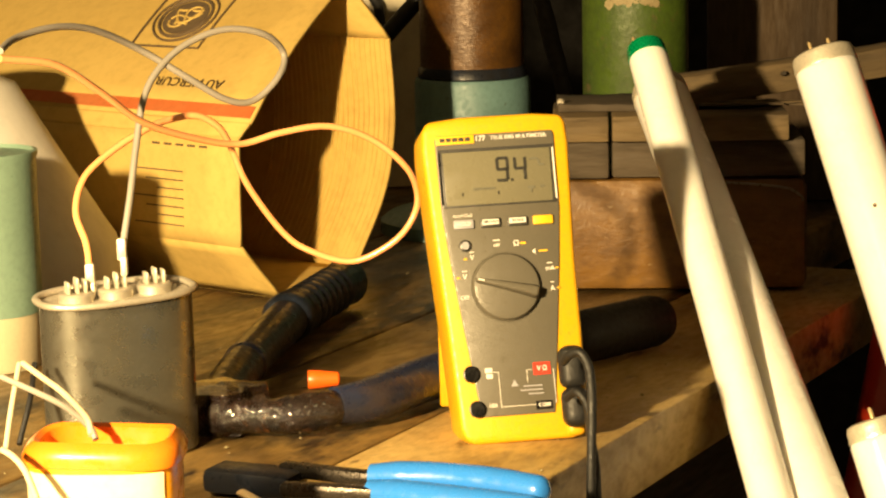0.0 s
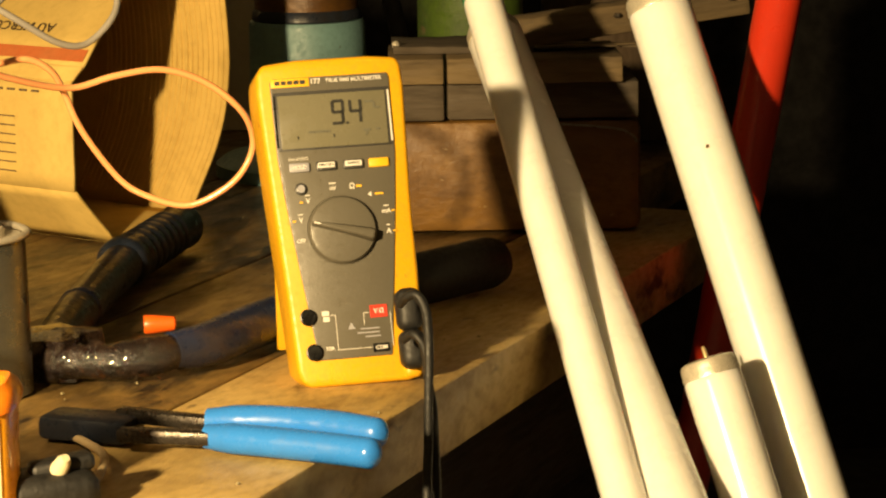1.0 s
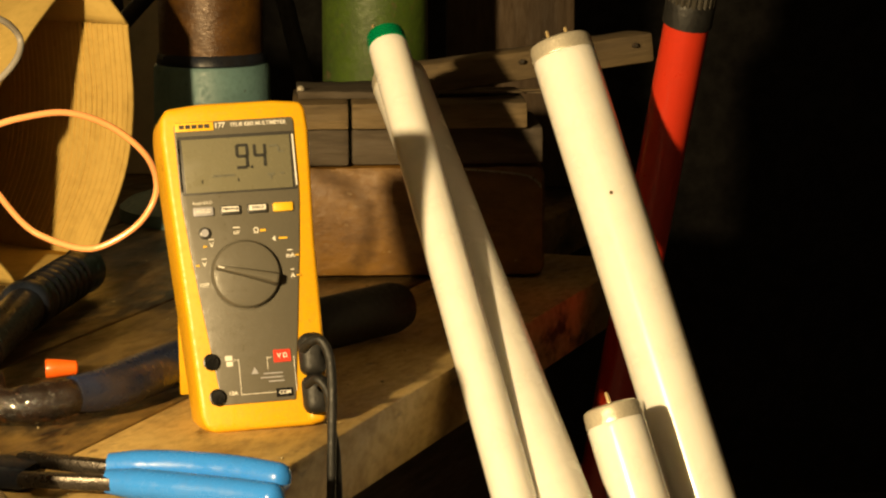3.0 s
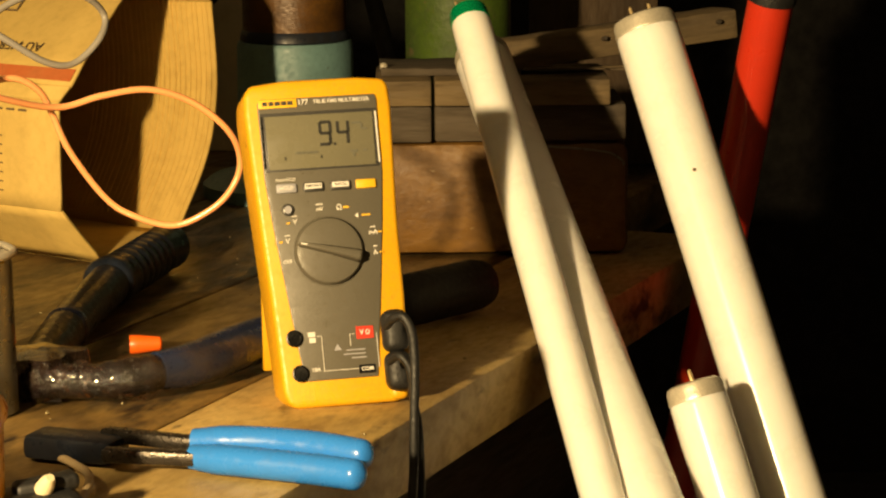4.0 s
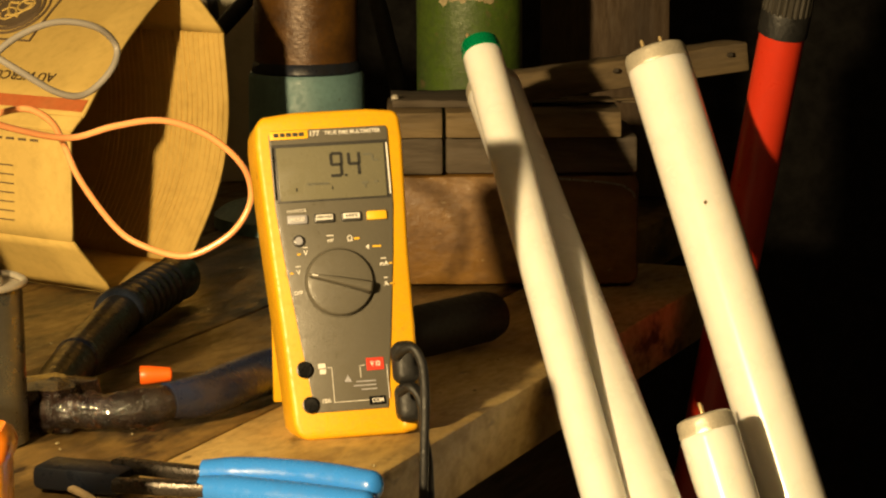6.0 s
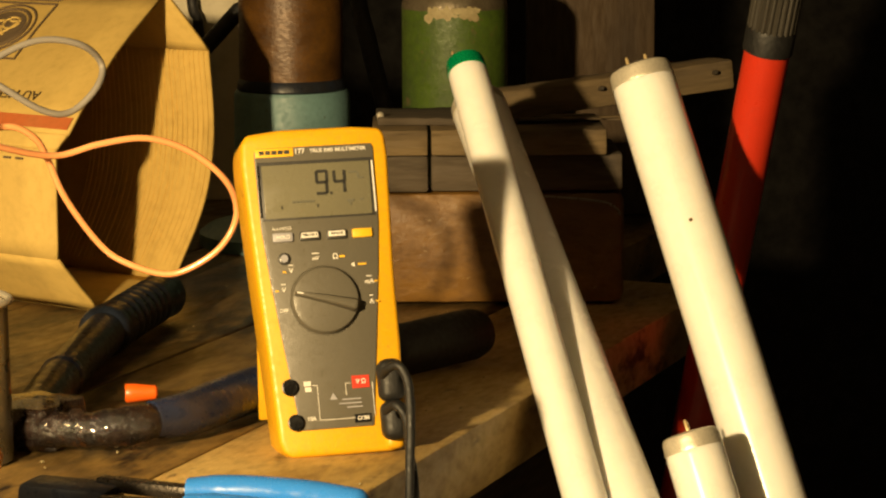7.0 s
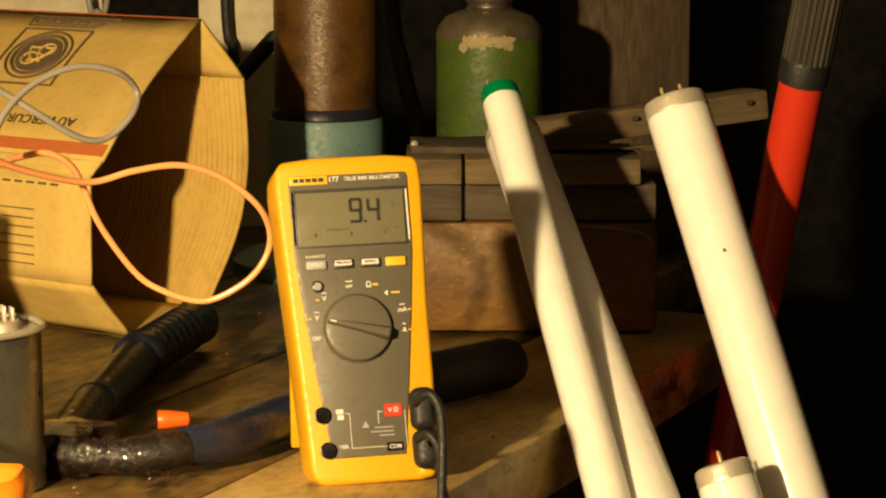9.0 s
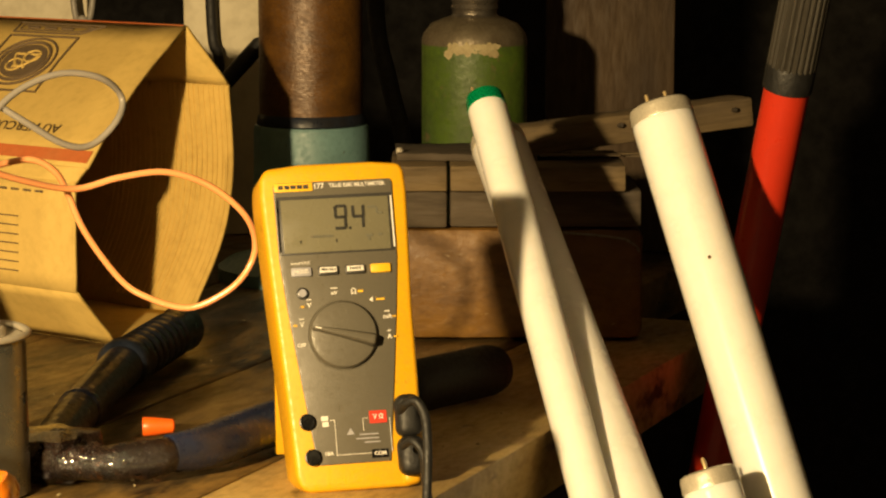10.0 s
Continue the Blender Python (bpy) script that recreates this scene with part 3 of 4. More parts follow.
# ---------------------------------------------------------------- cylinders
cyl = thing("bottle_jack", pose(-0.1080, 2.055, 0.9), "rust-brown steel cylinder rising from a teal painted base", "bottle jack")
part("base", lathe([(0.0, 0.0), (0.078, 0.0), (0.078, 0.010), (0.070, 0.016), (0.0485, 0.022), (0.0475, 0.1235), (0.046, 0.1265), (0.0425, 0.1270)], 56), "teal", cyl, "scuffed teal painted base")
part("seal", lathe([(0.0435, 0.126), (0.0450, 0.128), (0.0445, 0.133), (0.0425, 0.136), (0.040, 0.136)], 56), "black_iron", cyl, "oily black seal ring")
part("ram", lathe([(0.0425, 0.128), (0.0425, 0.33), (0.040, 0.334), (0, 0.334)], 56), "rust", cyl, "oily rust-brown steel cylinder")
gas = thing("gas_cylinder", pose(0.025, 2.0, 0.9), "small chipped green gas cylinder with a bare metal shoulder", "gas cylinder")
part("body", lathe([(0.0, 0.0), (0.039, 0.0), (0.042, 0.004), (0.042, 0.196), (0.0, 0.196)], 56), "green_paint", gas)
part("shoulder", lathe([(0.0421, 0.196), (0.0421, 0.199), (0.0407, 0.2045), (0.0345, 0.2125), (0.0235, 0.2170), (0.0195, 0.2180), (0, 0.2180)], 56), "dirty_steel", gas, "bare dirty metal shoulder")
random.seed(5)
for k in range(30):
    a = math.radians(-121 + 56 * (k + random.random()) / 30)
    w, h, z = 0.0022 + 0.0034 * random.random(), 0.0016 + 0.0060 * random.random() ** 2.5, 0.1982 - 0.006 * random.random() ** 2
    z -= h * 0.5
    bm = bmesh.new()
    n = 9
    ring = [(w * (0.6 + 0.4 * random.random()) * math.cos(q * math.tau / n), h * (0.6 + 0.4 * random.random()) * math.sin(q * math.tau / n)) for q in range(n)]
    bm.faces.new([bm.verts.new((0.0424 * math.cos(a + x / 0.042), 0.0424 * math.sin(a + x / 0.042), z + y)) for x, y in ring])
    part("paint_flake", bm, "flake", gas, "pale flaked primer")
part("neck", lathe([(0.0205, 0.217), (0.0175, 0.220), (0.0175, 0.223), (0.0190, 0.225), (0.0175, 0.228), (0.0190, 0.231), (0.0175, 0.234), (0.0175, 0.26), (0, 0.26)], 40), "steel", gas, "threaded metal neck")

# ---------------------------------------------------------------- the red pole
pole = thing("red_pole", along((0.0828, 1.9857, 0.004), (0.2267, 1.6400, 1.1010)), "glossy red pole with a black collar and grey ribbed grip", "pole")
Z = 1.1486
part("shaft", lathe([(0, 0.0), (0.0151, 0.0), (0.0151, Z), (0, Z)], 40), "red_paint", pole, "glossy red shaft")
part("collar", lathe([(0.0142, Z - 0.001), (0.0165, Z), (0.0165, Z + 0.014), (0.0156, Z + 0.017), (0.0, Z + 0.017)], 40), "black", pole, "black collar")
grip = bmesh.new()
for z in (Z + 0.016, Z + 0.20):
    for k in range(72):
        r = 0.0156 + (0.0008 if k % 3 else -0.0005)
        grip.verts.new((r * math.cos(k * math.tau / 72), r * math.sin(k * math.tau / 72), z))
grip.verts.ensure_lookup_table()
for k in range(72):
    j = (k + 1) % 72
    grip.faces.new((grip.verts[k], grip.verts[j], grip.verts[72 + j], grip.verts[72 + k]))
grip.faces.new(grip.verts[72:])
part("grip", grip, "grip_grey", pole, "grey ribbed grip")


# ---------------------------------------------------------------- the cardboard carton
def carton():
    """An open carton on its side: a bent ring of panels drawn out along its length, the open end towards +x."""
    t = thing("cardboard_carton", pose(-0.23, 1.76, 0.9), "brown corrugated cardboard carton on its side, open end bent, printed panel", "carton")
    back = Vector((-0.80, 0.60, 0.0)).normalized()
    rim = {"ridge": (0.0415, 0.09, 0.2185), "brow": (-0.012, 0.0, 0.1285), "crease": (-0.0235, -0.040, 0.1185), "sill": (-0.0245, -0.040, 0.042), "toe": (-0.0017, -0.010, 0.0012),
           "heel": (0.0414, 0.100, 0.0012), "waist": (0.0675, 0.160, 0.109), "cheek": (0.066, 0.160, 0.170)}
    rim = {k: Vector(v) for k, v in rim.items()}
    rim["brow"] = Vector((-0.0150, -0.040, 0.1290))
    rim["waist"], rim["cheek"] = Vector((0.0724, 0.1024, 0.1157)), Vector((0.0709, 0.1024, 0.1748))

    def panel(name, a, b, length=0.44, steps=12, mat="card", label="", sag=0.0, cut=0.0):
        bm = bmesh.new()
        rows = []
        for i in range(steps + 1):
            u = i / steps
            row = []
            for j in range(7):
                v = j / 6
                p = rim[a].lerp(rim[b], v) + back * (length * u + cut * (v if cut > 0 else 0))
                n = (rim[b] - rim[a]).cross(back).normalized()
                row.append(bm.verts.new(p + n * sag * math.sin(math.pi * v) * (1 - 0.5 * u) + n * 0.0006 * noise.noise(Vector((u * 9, v * 3, 1)))))
            rows.append(row)
        for r1, r2 in zip(rows, rows[1:]):
            for j in range(6):
                bm.faces.new((r1[j], r1[j + 1], r2[j + 1], r2[j]))
        ob = part(name, bm, mat, t, label)
        sol = ob.modifiers.new("thickness", "SOLIDIFY")
        sol.thickness, sol.offset = 0.003, 0
        return ob
    panel("top_front_panel", "ridge", "brow", sag=-0.006, label="printed sloping front panel")
    panel("fold_strip", "brow", "crease")
    panel("front_panel", "crease", "sill", label="lower front panel")
    panel("bottom_strip", "sill", "toe")
    panel("bottom_panel", "toe", "heel")
    curve = smooth_path([rim["heel"], rim["heel"].lerp(rim["waist"], 0.5) + Vector((0.009, 0.0, 0.004)), rim["waist"] + Vector((0.001, 0, 0)), rim["cheek"]], 6)
    bm = bmesh.new()
    rows = [[bm.verts.new(q + back * (0.44 * i / 14) + Vector((-0.6, -0.8, 0)) * 0.0008 * noise.noise(Vector((i * 0.5, k * 0.3, 3)))) for k, q in enumerate(curve)] for i in range(15)]
    for r1, r2 in zip(rows, rows[1:]):
        for k in range(len(curve) - 1):
            bm.faces.new((r1[k], r1[k + 1], r2[k + 1], r2[k]))
    wallback = part("back_panel", bm, "card_in", t, "bowed back panel with corrugation lines")
    sol = wallback.modifiers.new("thickness", "SOLIDIFY")
    sol.thickness, sol.offset = 0.003, 0
    panel("top_panel", "cheek", "ridge")
    # pressed flute lines down the inside of the back
    for i in range(24):
        u = 0.003 + i * 0.0052 + 0.0022 * random.random()
        part("flute", sweep([q + back * u + Vector((-0.0011, -0.0014, 0)) for q in curve[1:]], 0.0006 + 0.0008 * random.random() ** 2, 6, 1, smooth=False), "card_in", t)
    # print on the panels: u along the length, v down from the upper edge
    def on(a, b2, u, v, sag=0.0):
        n = (rim[b2] - rim[a]).cross(back).normalized()
        p = rim[a].lerp(rim[b2], v) + back * u + n * sag * math.sin(math.pi * v) * (1 - 0.5 * u / 0.44)
        return p + n * (0.0023 if n.y < 0 else -0.0023)

    def line(name, uv, w=0.0007, mat="ink", face=("ridge", "brow"), sag=-0.006, closed=False):
        uv = list(uv) + ([uv[0]] if closed else [])
        fine = []
        for (u0, v0), (u1, v1) in zip(uv, uv[1:]):
            fine += [(u0 + (u1 - u0) * k / 4, v0 + (v1 - v0) * k / 4) for k in range(4)]
        pts = [on(*face, u, v, sag) for u, v in fine + [uv[-1]]]
        part(name, sweep(pts, w, 5, 1, smooth=False), mat, t)

    def patch(name, u0, u1, v0, v1, mat, face=("ridge", "brow"), sag=-0.006, n=10):
        bm = bmesh.new()
        rows = [[bm.verts.new(on(*face, u0 + (u1 - u0) * i / n, v0 + (v1 - v0) * j / 3, sag)) for j in range(4)] for i in range(n + 1)]
        for r1, r2 in zip(rows, rows[1:]):
            for j in range(3):
                bm.faces.new((r1[j], r1[j + 1], r2[j + 1], r2[j]))
        part(name, bm, mat, t)
    patch("printed_stripe", 0.001, 0.43, 0.915, 0.985, "orange_ink")
    patch("printed_stripe", 0.001, 0.43, 0.004, 0.016, "orange_ink")
    line("printed_frame", [(0.075, 0.05), (0.165, 0.05), (0.165, 0.13), (0.095, 0.13)], closed=True)
    line("printed_frame", [(0.084, 0.07), (0.160, 0.07), (0.160, 0.11), (0.098, 0.11)], 0.0005, closed=True)
    for i in range(3):
        line("printed_bar", [(0.105 + i * 0.018, 0.09), (0.117 + i * 0.018, 0.09)], 0.0011)
    cu, cv = 0.128, 0.36
    line("printed_frame", [(cu - 0.036, cv - 0.20), (cu + 0.036, cv - 0.20), (cu + 0.036, cv + 0.22), (cu - 0.036, cv + 0.22)], 0.0009, closed=True)
    for r, w in ((0.030, 0.0010), (0.0245, 0.0014)):
        line("printed_ring", [(cu + r * math.cos(a), cv + r / 0.168 * math.sin(a)) for a in [k * math.tau / 36 for k in range(37)]], w)
    disc = bmesh.new()
    hub = disc.verts.new(on("ridge", "brow", cu, cv, -0.006))
    edge = [disc.verts.new(on("ridge", "brow", cu + 0.0215 * math.cos(k * math.tau / 40), cv + 0.0215 / 0.168 * math.sin(k * math.tau / 40), -0.006)) for k in range(40)]
    for k in range(40):
        disc.faces.new((hub, edge[k], edge[(k + 1) % 40]))
    part("printed_disc", disc, "ink", t, "dark printed disc with pale swirls")
    for sgn in (-1, 1):
        line("printed_swirl", [(cu + sgn * (0.003 + 0.009 * math.sin(k * 0.45)), cv + (-0.09 + 0.017 * k) * 0.8 + 0.02 * math.cos(k * 0.9)) for k in range(12)], 0.0011, "card")
        line("printed_swirl", [(cu + sgn * (0.006 + 0.008 * math.cos(k * 0.6)), cv + sgn * 0.035 + 0.045 * math.sin(k * 0.6)) for k in range(11)], 0.0009, "card")
    words = letters("AU MERCURE", 0.0125, 0.0003, 0.0002)
    for v in words.verts:
        u, w = 0.082 + v.co.x, 0.80 + v.co.z / 0.168
        v.co = on("ridge", "brow", u, w, -0.006)
    part("lettering", words, "ink", t)
    for i in range(7):
        line("printed_bar", [(0.055, 0.35 + i * 0.085), (0.055 + 0.05 - 0.012 * (i % 3), 0.35 + i * 0.085)], 0.0005, face=("crease", "sill"), sag=0.0)
    for i in range(5):
        line("printed_bar", [(0.030 + i * 0.012, 0.10), (0.037 + i * 0.012, 0.10)], 0.0009, face=("crease", "sill"), sag=0.0)
    return t, rim, back, on


carton()

# ---------------------------------------------------------------- bolt cutters
cut = thing("bolt_cutters", pose(-0.2115, 1.3430, 0.9), "greasy black and blue bolt cutters lying open on the bench", "bolt cutters")
part("handle", sweep([(0.062, -0.001, 0.0165), (0.0825, 0.0178, 0.0165), (0.115, 0.078, 0.0165), (0.170, 0.149, 0.0165), (0.215, 0.199, 0.0168)], lambda u: 0.0104 + 0.0026 * min(1.0, u * 3.2), 24, 8), "blue_steel", cut, "worn dark blue tube handle")
part("grip", moved(lathe([(0, 0), (0.0135, 0), (0.0165, 0.004), (0.0165, 0.080), (0.0145, 0.088), (0, 0.089)], 24), along((0.187, 0.168, 0.0172), (0.2481, 0.2373, 0.0172))), "black", cut, "black rubber grip")
part("handle", sweep([(-0.006, 0.020, 0.0160), (-0.004, 0.10, 0.0165), (0.003, 0.20, 0.0175), (0.008, 0.26, 0.018)], lambda u: 0.0118 + 0.0022 * u, 24, 6), "black_iron", cut, "greasy black tube handle")
grip2 = [(0, 0), (0.0130, 0.0), (0.0160, 0.003), (0.0172, 0.007), (0.0172, 0.014), (0.0152, 0.021)]
for i in range(7):
    grip2 += [(0.0160, 0.026 + i * 0.013), (0.0162, 0.032 + i * 0.013), (0.0146, 0.0355 + i * 0.013)]
grip2 += [(0.0165, 0.140), (0.012, 0.152), (0, 0.154)]
part("grip", moved(lathe(grip2, 28), along((0.004, 0.235, 0.0178), (0.0330, 0.389, 0.0178))), "black_iron", cut, "black ribbed rubber grip")
part("collar", moved(lathe([(0.0124, 0), (0.0134, 0.002), (0.0135, 0.008), (0.0126, 0.011), (0, 0.011)], 24), along((-0.0035, 0.105, 0.0166), (0.000, 0.16, 0.0170))), "blue_steel", cut, "worn collar on the handle")


def knuckle(r, h, lump, seed, seg=28):
    # a worn forged boss with a lumpy outline
    bm = lathe([(0, 0), (r * 0.9, 0), (r, h * 0.15), (r * 1.02, h * 0.6), (r * 0.88, h * 0.92), (r * 0.5, h), (0, h)], seg)
    for v in bm.verts:
        q = Vector((v.co.x * 90, v.co.y * 90, v.co.z * 60 + seed))
        v.co += Vector((v.co.x, v.co.y, 0)) * lump * noise.noise(q)
    return bm


part("joint", moved(knuckle(0.0215, 0.027, 0.6, 1, 40), pose(-0.003, 0.010, 0.001)), "rust_iron", cut, "greasy rusted joint")
lever = sweep([(-0.012, 0.000, 0.0135), (0.012, -0.010, 0.0140), (0.036, -0.012, 0.0140), (0.058, -0.004, 0.0150), (0.074, 0.009, 0.0165)], lambda u: 0.0092 + 0.0012 * u + 0.0008 * math.sin(u * 13), 28, 14)
for v in lever.verts:
    v.co += Vector((0, 0, 0.0018)) * noise.noise(v.co * 90) + Vector((0.0010, 0.0010, 0)) * noise.noise(v.co * 200 + Vector((5, 0, 0))) + Vector((0, 0, 0.0012)) * noise.noise(v.co * 420)
part("jaw_lever", lever, "rust_iron", cut, "greasy rusted jaw lever")
for x, y, z, r in ((0.000, 0.004, 0.0232, 0.0075), (0.022, -0.011, 0.0200, 0.0050), (0.048, -0.008, 0.0205, 0.0046)):
    part("bolt_head", moved(lathe([(r, 0), (r, 0.0030), (r * 0.75, 0.0042), (0, 0.0046)], 8), pose(x, y, z, 18, -8, 20)), "rust_iron", cut, "greasy bolt head")
tagged(part("wire_connector", moved(lathe([(0, 0), (0.0055, 0), (0.0058, 0.0006), (0.0056, 0.006), (0.0042, 0.018), (0.003, 0.019), (0, 0.019)], 16), pose(-0.1780, 1.4560, 0.9060, 0, 90, 8)), "orange_cap"), "small orange plastic wire connector on the bench", "wire connector")

# ---------------------------------------------------------------- blue-handled pliers
pl = thing("pliers", pose(-0.1150, 1.2002, 0.9), "long steel pliers with sky-blue vinyl handles on the bench", "pliers")


def handle_r(u):
    return 0.0076 * min(1.0, 0.80 + 1.4 * u) * (1.0 if u < 0.93 else max(0.25, math.sqrt(max(0.0, 1 - ((u - 0.93) / 0.072) ** 2))))


part("handle_sleeve", sweep([(-0.002, 0.002, 0.0135), (0.03, -0.006, 0.0150), (0.06, -0.017, 0.0150), (0.087, -0.0305, 0.0135)], handle_r, 20, 14), "blue_grip", pl, "sky-blue vinyl sleeve")
part("handle_sleeve", sweep([(-0.002, -0.0095, 0.0085), (0.028, -0.022, 0.0088), (0.058, -0.035, 0.0088), (0.084, -0.0475, 0.0085)], handle_r, 20, 14), "blue_grip", pl, "sky-blue vinyl sleeve")
part("tang", moved(box(0.055, 0.009, 0.0075, (0, 0, 0), 0.0025), pose(-0.024, 0.011, 0.0125, 0, 0, -24)), "dark_steel", pl, "bare steel tang")
part("tang", moved(box(0.050, 0.009, 0.0075, (0, 0, 0), 0.0025), pose(-0.022, -0.008, 0.0085, 0, 0, -12)), "dark_steel", pl, "bare steel tang")
part("jaw", moved(box(0.050, 0.024, 0.013, (0, 0, 0), 0.004), pose(-0.062, 0.018, 0.0075, 0, 0, -20)), "black_iron", pl, "dark steel jaw")

# ---------------------------------------------------------------- scraps near the front of the bench
tagged(part("bent_wire", sweep([(-0.1841, 1.2112, 0.9035), (-0.1748, 1.1950, 0.904), (-0.1650, 1.1700, 0.906), (-0.1620, 1.1450, 0.906), (-0.1650, 1.1255, 0.904), (-0.1715, 1.1183, 0.9035), (-0.1790, 1.1300, 0.9035)], 0.0022), "tan_wire"), "short bent tan insulated wire on the bench", "wire")
knob = thing("black_clip", pose(-0.1800, 1.095, 0.9), "black plastic clip with a pale yellow tip on the bench", "clip")
part("body", box(0.044, 0.030, 0.020, (0, 0, 0.010), 0.0075, 4, pose(0, 0, 0, 0, 0, 22)), "black", knob)
part("lever", box(0.030, 0.012, 0.008, (0.006, 0.002, 0.0215), 0.003, 3, pose(0, 0, 0, 0, -6, 22)), "black", knob)
part("tip", moved(lathe([(0.0045, 0), (0.0035, 0.007), (0.002, 0.010), (0, 0.010)], 14), pose(0.006, -0.004, 0.021, 35, 30, 0)), "pale_wire", knob, "pale yellow tip")

# ---------------------------------------------------------------- capacitors
cap = thing("oval_capacitor", pose(-0.2607, 1.3060, 0.9012, 3, 0, 0) @ pose(0, 0, 0, 0, 0, 31) @ Matrix.Diagonal((1.0, 1.0, 0.930, 1)), "dull silver oval motor capacitor with clips on its terminals", "capacitor")


def oval(w, d, z0, z1, lip=0.0):
    prof = [(1.0, z0), (1.0, z1)]
    bm = bmesh.new()
    rings = []
    n = 64
    for s, z in prof:
        ring = []
        for k in range(n):
            a = math.tau * k / n
            c, sn = math.cos(a), math.sin(a)
            ring.append(bm.verts.new((w / 2 * s * math.copysign(abs(c) ** 0.75, c), d / 2 * s * math.copysign(abs(sn) ** 0.75, sn), z)))
        rings.append(ring)
    for k in range(n):
        j = (k + 1) % n
        bm.faces.new((rings[0][k], rings[0][j], rings[1][j], rings[1][k]))
    bm.faces.new(rings[0])
    bm.faces.new(rings[1])
    return bm


part("can", oval(0.0825, 0.046, 0.0, 0.0915), "zinc", cap, "dull tarnished tin can")
lip = [(0.0425 * math.copysign(abs(math.cos(a)) ** 0.75, math.cos(a)), 0.0242 * math.copysign(abs(math.sin(a)) ** 0.75, math.sin(a)), 0.0938) for a in (math.tau * (k + 0.5) / 72 for k in range(73))]
part("rolled_rim", sweep(lip, 0.0021, 10, 1, smooth=False), "tin_rim", cap, "rolled bright rim")
part("lid", oval(0.0815, 0.045, 0.0905, 0.0921), "tin_rim", cap)
for x in (-0.022, 0.0, 0.022):
    tb = part("terminal_cup", moved(lathe([(0.0095, 0), (0.0095, 0.0045), (0.0085, 0.0055), (0.006, 0.0055), (0, 0.0050)], 20), pose(x, 0, 0.0918)), "tin_rim", cap, "insulated terminal cup")
    for dx, h in ((-0.0045, 0.007), (0.0005, 0.009), (0.0050, 0.0075)):
        part("blade", box(0.0014, 0.0062, h, (x + dx, 0, 0.0968 + h / 2), 0.0003, 1), "alu", tb)
tealc = thing("round_capacitor", pose(-0.3905, 1.532, 0.9), "pale teal round capacitor can with a dirty cream foot", "capacitor")
part("can", lathe([(0, 0.035), (0.0365, 0.035), (0.0365, 0.131), (0.0375, 0.133), (0.0375, 0.136), (0.035, 0.1365), (0.034, 0.134), (0, 0.134)], 48), "teal_can", tealc)
part("foot", lathe([(0, 0), (0.034, 0), (0.0355, 0.003), (0.0360, 0.036), (0, 0.036)], 48), "pale_wire", tealc, "dirty cream foot")

# ---------------------------------------------------------------- test leads
ORANGE = [(-0.3, 1.233, 1.12), (-0.278, 1.26, 1.114), (-0.261, 1.287, 1.097), (-0.246, 1.313, 1.079), (-0.226, 1.34, 1.067), (-0.202, 1.367, 1.059), (-0.179, 1.377, 1.064), (-0.154, 1.387, 1.066), (-0.131, 1.398, 1.057), (-0.112, 1.408, 1.039), (-0.107, 1.418, 1.02), (-0.113, 1.418, 1.004), (-0.126, 1.418, 0.992), (-0.146, 1.418, 0.984), (-0.169, 1.418, 0.99), (-0.185, 1.418, 1.001), (-0.203, 1.41, 1.029), (-0.211, 1.402, 1.052), (-0.216, 1.393, 1.065), (-0.227, 1.385, 1.073), (-0.241, 1.377, 1.072), (-0.251, 1.364, 1.069), (-0.268, 1.35, 1.059), (-0.282, 1.337, 1.046), (-0.285, 1.324, 1.029), (-0.277, 1.31, 1.013), (-0.273, 1.297, 0.998)]
GREY = [(-0.3, 1.233, 1.124), (-0.298, 1.262, 1.128), (-0.284, 1.29, 1.131), (-0.269, 1.317, 1.127), (-0.251, 1.346, 1.114), (-0.228, 1.356, 1.098), (-0.208, 1.367, 1.084), (-0.194, 1.377, 1.082), (-0.181, 1.387, 1.094), (-0.179, 1.398, 1.106), (-0.188, 1.385, 1.118), (-0.208, 1.373, 1.122), (-0.228, 1.361, 1.115), (-0.241, 1.348, 1.103), (-0.248, 1.337, 1.088), (-0.251, 1.325, 1.063), (-0.253, 1.312, 1.037), (-0.256, 1.3, 1.011)]
for name, pts, mat, lab in (("test_lead", ORANGE, "orange_wire", "thin orange test lead looping through the air to a capacitor terminal"), ("test_lead", GREY, "grey_wire", "thin grey test lead looping to a capacitor terminal")):
    ld = thing(name, pose(*pts[-1]), lab, "cable")
    o = Vector(pts[-1])
    part("cord", sweep([Vector(p) - o for p in pts], 0.0019, 10, 6), mat, ld)
    part("crocodile_clip", join(box(0.005, 0.004, 0.012, (0, 0, 0.001), 0.001), box(0.0035, 0.005, 0.010, (0.001, 0, -0.008), 0.0008)), "alu", ld, "small metal crocodile clip")

# ---------------------------------------------------------------- the orange tub
tub = thing("orange_tub", pose(-0.2242, 1.082, 0.9), "open orange plastic tub with a yellowed paper label", "tub")


def loft(rings, p=0.62, seg=56):
    """Soft-cornered oval rings (half width, half depth, height) joined into one skin, closed at both ends."""
    bm = bmesh.new()
    rows = []
    for w, d, z in rings:
        ts = [math.tau * k / seg for k in range(seg)]
        rows.append([bm.verts.new((w * math.copysign(abs(math.cos(a)) ** p, math.cos(a)), d * math.copysign(abs(math.sin(a)) ** p, math.sin(a)), z + 0.0007 * math.sin(3 * a + 1) * (z > 0.05))) for a in ts])
    for a, b in zip(rows, rows[1:]):
        for k in range(seg):
            bm.faces.new((a[k], a[(k + 1) % seg], b[(k + 1) % seg], b[k]))
    bm.faces.new(rows[0])
    bm.faces.new(rows[-1])
    return bm


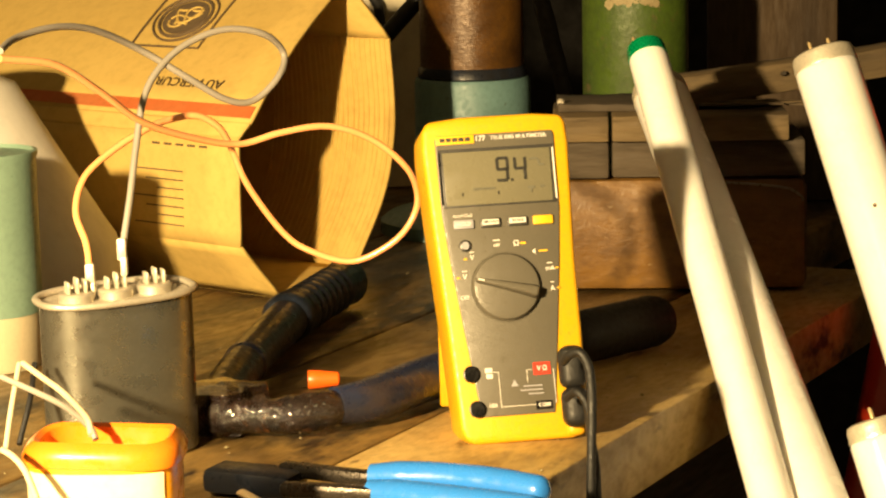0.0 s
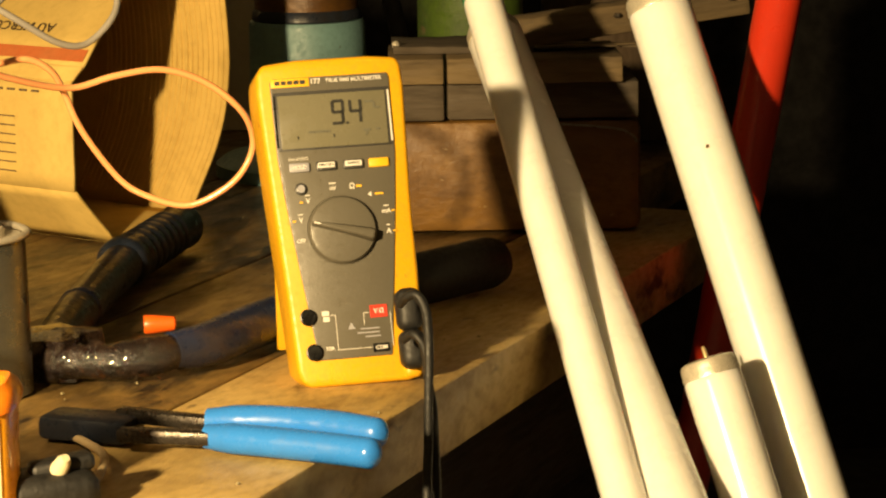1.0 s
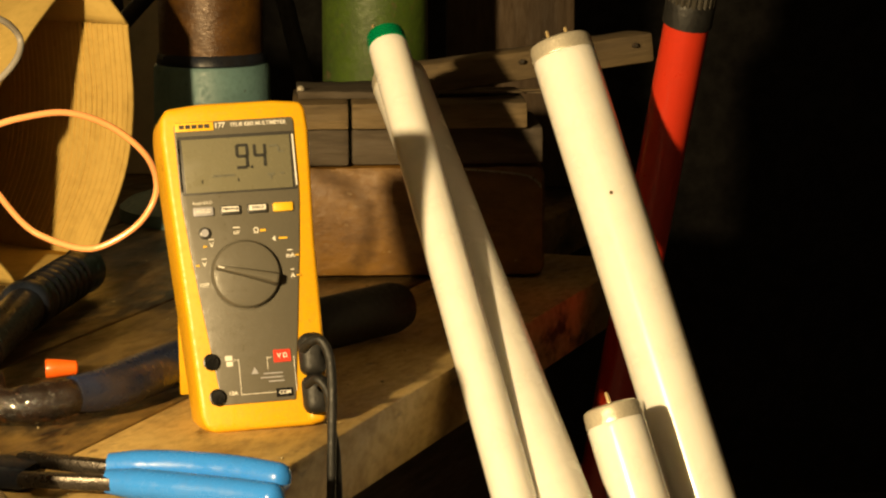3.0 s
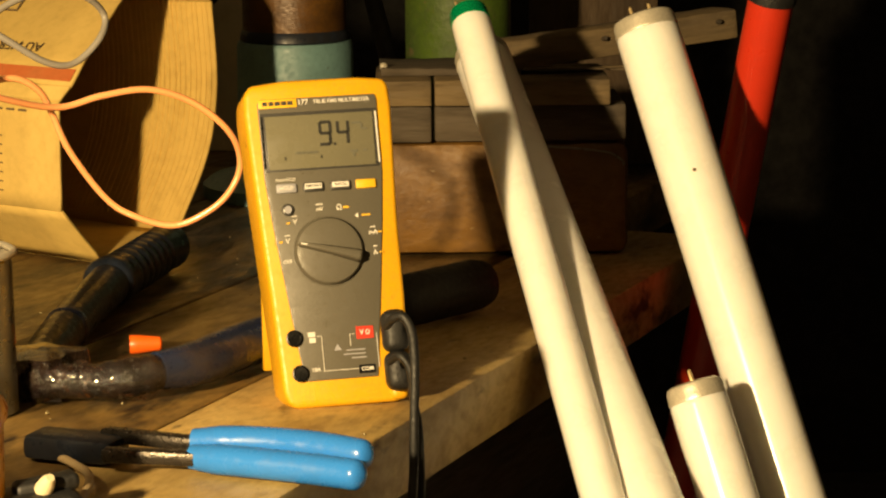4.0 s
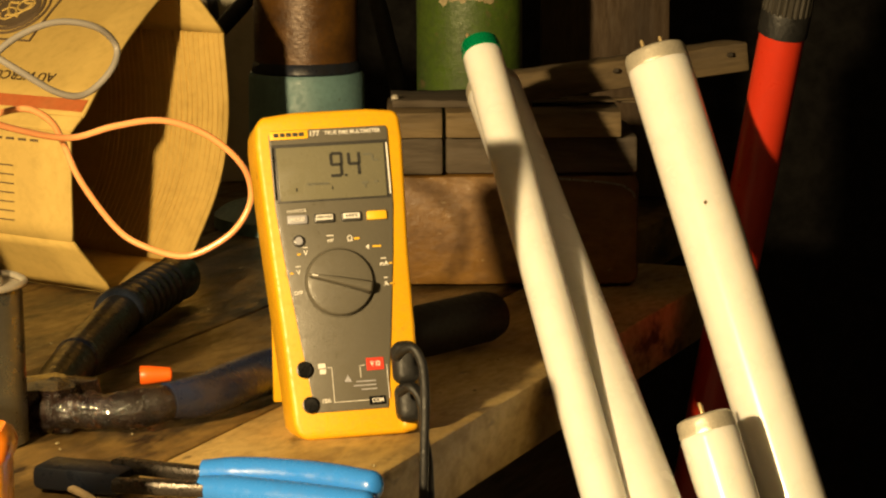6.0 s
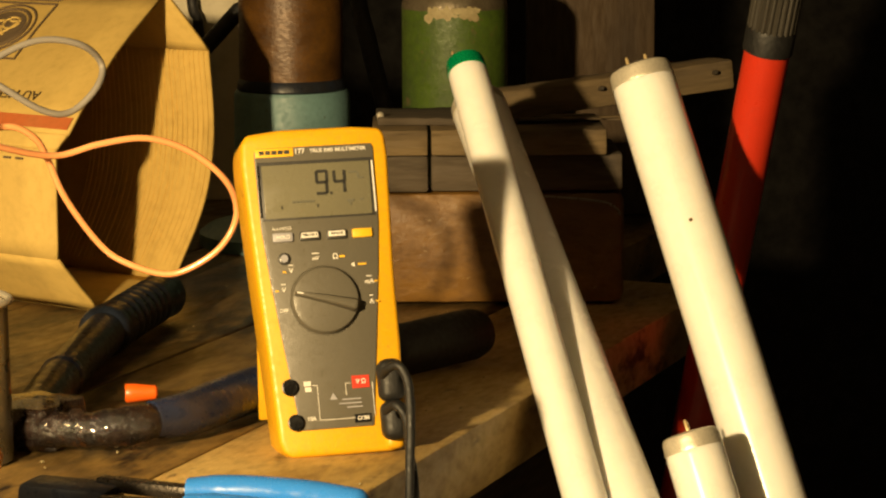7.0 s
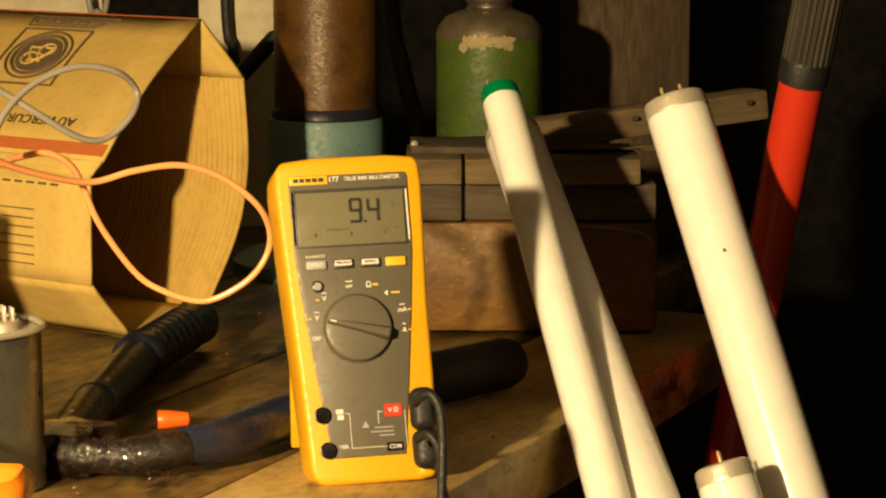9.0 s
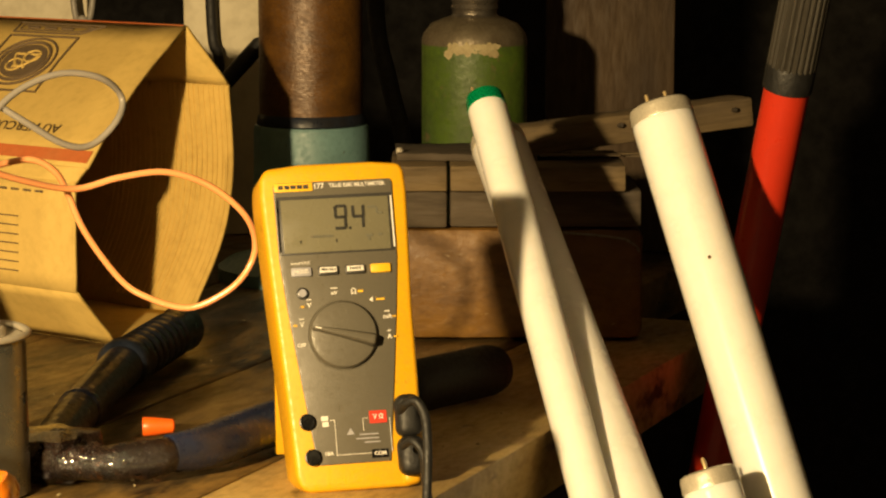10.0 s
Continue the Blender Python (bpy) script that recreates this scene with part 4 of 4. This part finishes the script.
part("wall", loft([(0.0325, 0.0225, 0.0), (0.0332, 0.0232, 0.002), (0.0340, 0.0240, 0.056), (0.0300, 0.0200, 0.0565), (0.0290, 0.0190, 0.006)]), "yellow_plastic", tub, "amber plastic wall")
part("rim", loft([(0.0335, 0.0235, 0.0540), (0.0358, 0.0258, 0.0545), (0.0362, 0.0262, 0.0590), (0.0345, 0.0245, 0.0630), (0.0310, 0.0210, 0.0655), (0.0288, 0.0188, 0.0640), (0.0282, 0.0182, 0.0500)]), "orange_plastic", tub, "thick orange rolled rim")
lb = bmesh.new()
prev = None
for i in range(33):
    a = math.radians(-160 + i * 120 / 32)
    pr = [lb.verts.new(((w + 0.0006) * math.copysign(abs(math.cos(a)) ** 0.62, math.cos(a)), (w - 0.0094) * math.copysign(abs(math.sin(a)) ** 0.62, math.sin(a)), z)) for w, z in ((0.0334, 0.004), (0.0340, 0.0525))]
    if prev:
        lb.faces.new((prev[0], pr[0], pr[1], prev[1]))
    prev = pr
part("label", lb, "label", tub, "yellowed paper label")

# ---------------------------------------------------------------- behind the bench things
structure("panel_back", box(0.072, 0.02, 0.9, (-0.2010, 2.31, 1.35), 0.002), "panel", "narrow cream painted panel behind the bench")
structure("panel_side", box(0.16, 0.02, 0.9, (-0.42, 2.42, 1.35), 0.002), "panel", "cream painted panel behind the carton")
tagged(part("upright_board", box(0.112, 0.02, 0.45, (0.146, 2.2, 1.125), 0.002), "dark_board"), "brown board standing upright at the back of the bench", "board")
jug = thing("plastic_jug", pose(-0.457, 1.70, 0.9), "white plastic jug with a conical shoulder on the bench", "jug")
part("body", lathe([(0, 0), (0.114, 0), (0.119, 0.004), (0.120, 0.040), (0.117, 0.052), (0.109, 0.064), (0.052, 0.161), (0.040, 0.166), (0.036, 0.170), (0, 0.170)], 64), "white_plastic", jug)
part("cap", lathe([(0.034, 0.169), (0.038, 0.170), (0.038, 0.178), (0.034, 0.180), (0, 0.180)], 32), "white_plastic", jug, "white screw cap")
tagged(part("hanging_hose", sweep([(-0.061, 2.25, 1.35), (-0.060, 2.24, 1.12), (-0.048, 2.22, 1.05), (-0.034, 2.20, 0.99), (-0.030, 2.19, 0.908)], 0.008), "dark_cloth"), "dark rubber hose hanging behind the bench things", "hose")
tagged(part("tool_handle", moved(lathe([(0, 0), (0.005, 0.0), (0.0070, 0.004), (0.0070, 0.05), (0.005, 0.056), (0.0045, 0.25), (0, 0.25)], 20), along((-0.150, 2.10, 1.092), (-0.262, 2.10, 0.972))), "black"), "black tool handle sticking up behind the carton", "tool")
tagged(part("wall_cable", sweep([(-0.2130, 2.285, 1.5), (-0.2110, 2.288, 1.12), (-0.2040, 2.290, 1.06), (-0.2000, 2.290, 0.95)], 0.005), "dark_cloth"), "dark cable running down the cream panel", "cable")
tagged(part("wall_cable", sweep([(-0.358, 2.39, 1.3), (-0.350, 2.385, 1.115), (-0.341, 2.38, 1.095), (-0.331, 2.385, 1.115), (-0.322, 2.39, 1.3)], 0.003), "grey_wire"), "grey cable looping down behind the carton", "cable")
for pts, mat, lab in (([(-0.289, 1.16, 0.974), (-0.268, 1.14, 0.971), (-0.248, 1.11, 0.971), (-0.232, 1.085, 0.968), (-0.228, 1.08, 0.963)], "grey_wire", "grey insulated wire running into the orange tub"), ([(-0.288, 1.2, 0.972), (-0.271, 1.17, 0.971), (-0.253, 1.13, 0.973), (-0.234, 1.09, 0.971), (-0.23, 1.08, 0.965)], "pale_wire", "cream insulated wire running into the orange tub"), ([(-0.263, 1.05, 0.966), (-0.257, 1.045, 0.964), (-0.251, 1.04, 0.959), (-0.244, 1.03, 0.949)], "pale_wire", "cream insulated wire beside the orange tub"), ([(-0.302, 1.25, 0.961), (-0.3, 1.22, 0.944), (-0.299, 1.2, 0.928)], "pale_wire", "cream insulated wire hanging between the capacitors"), ([(-0.294, 1.25, 0.961), (-0.29, 1.22, 0.95), (-0.292, 1.2, 0.931)], "black", "black insulated wire hanging between the capacitors")):
    tagged(part("loose_wire", sweep(pts, 0.0015, 10), mat), lab, "wire")
# fine chips and dirt on the bench top
random.seed(21)
crumbs = bmesh.new()
for k in range(150):
    u, v = random.uniform(0.0, 0.72), 0.006 + 0.34 * random.random() ** 1.3
    q = BENCH @ Vector((u, v, 0.0006))
    r = 0.0004 + 0.0008 * random.random() ** 3
    a = [crumbs.verts.new(q + Vector((r * random.uniform(0.6, 1.6) * math.cos(t), r * random.uniform(0.6, 1.6) * math.sin(t), 0))) for t in (0.3, 2.0, 3.6, 5.0)]
    top = crumbs.verts.new(q + Vector((0, 0, r)))
    for i in range(4):
        crumbs.faces.new((a[i], a[(i + 1) % 4], top))
tagged(part("bench_crumbs", crumbs, "flake"), "scattered pale chips and dirt on the bench", "chips", kind="stuff")
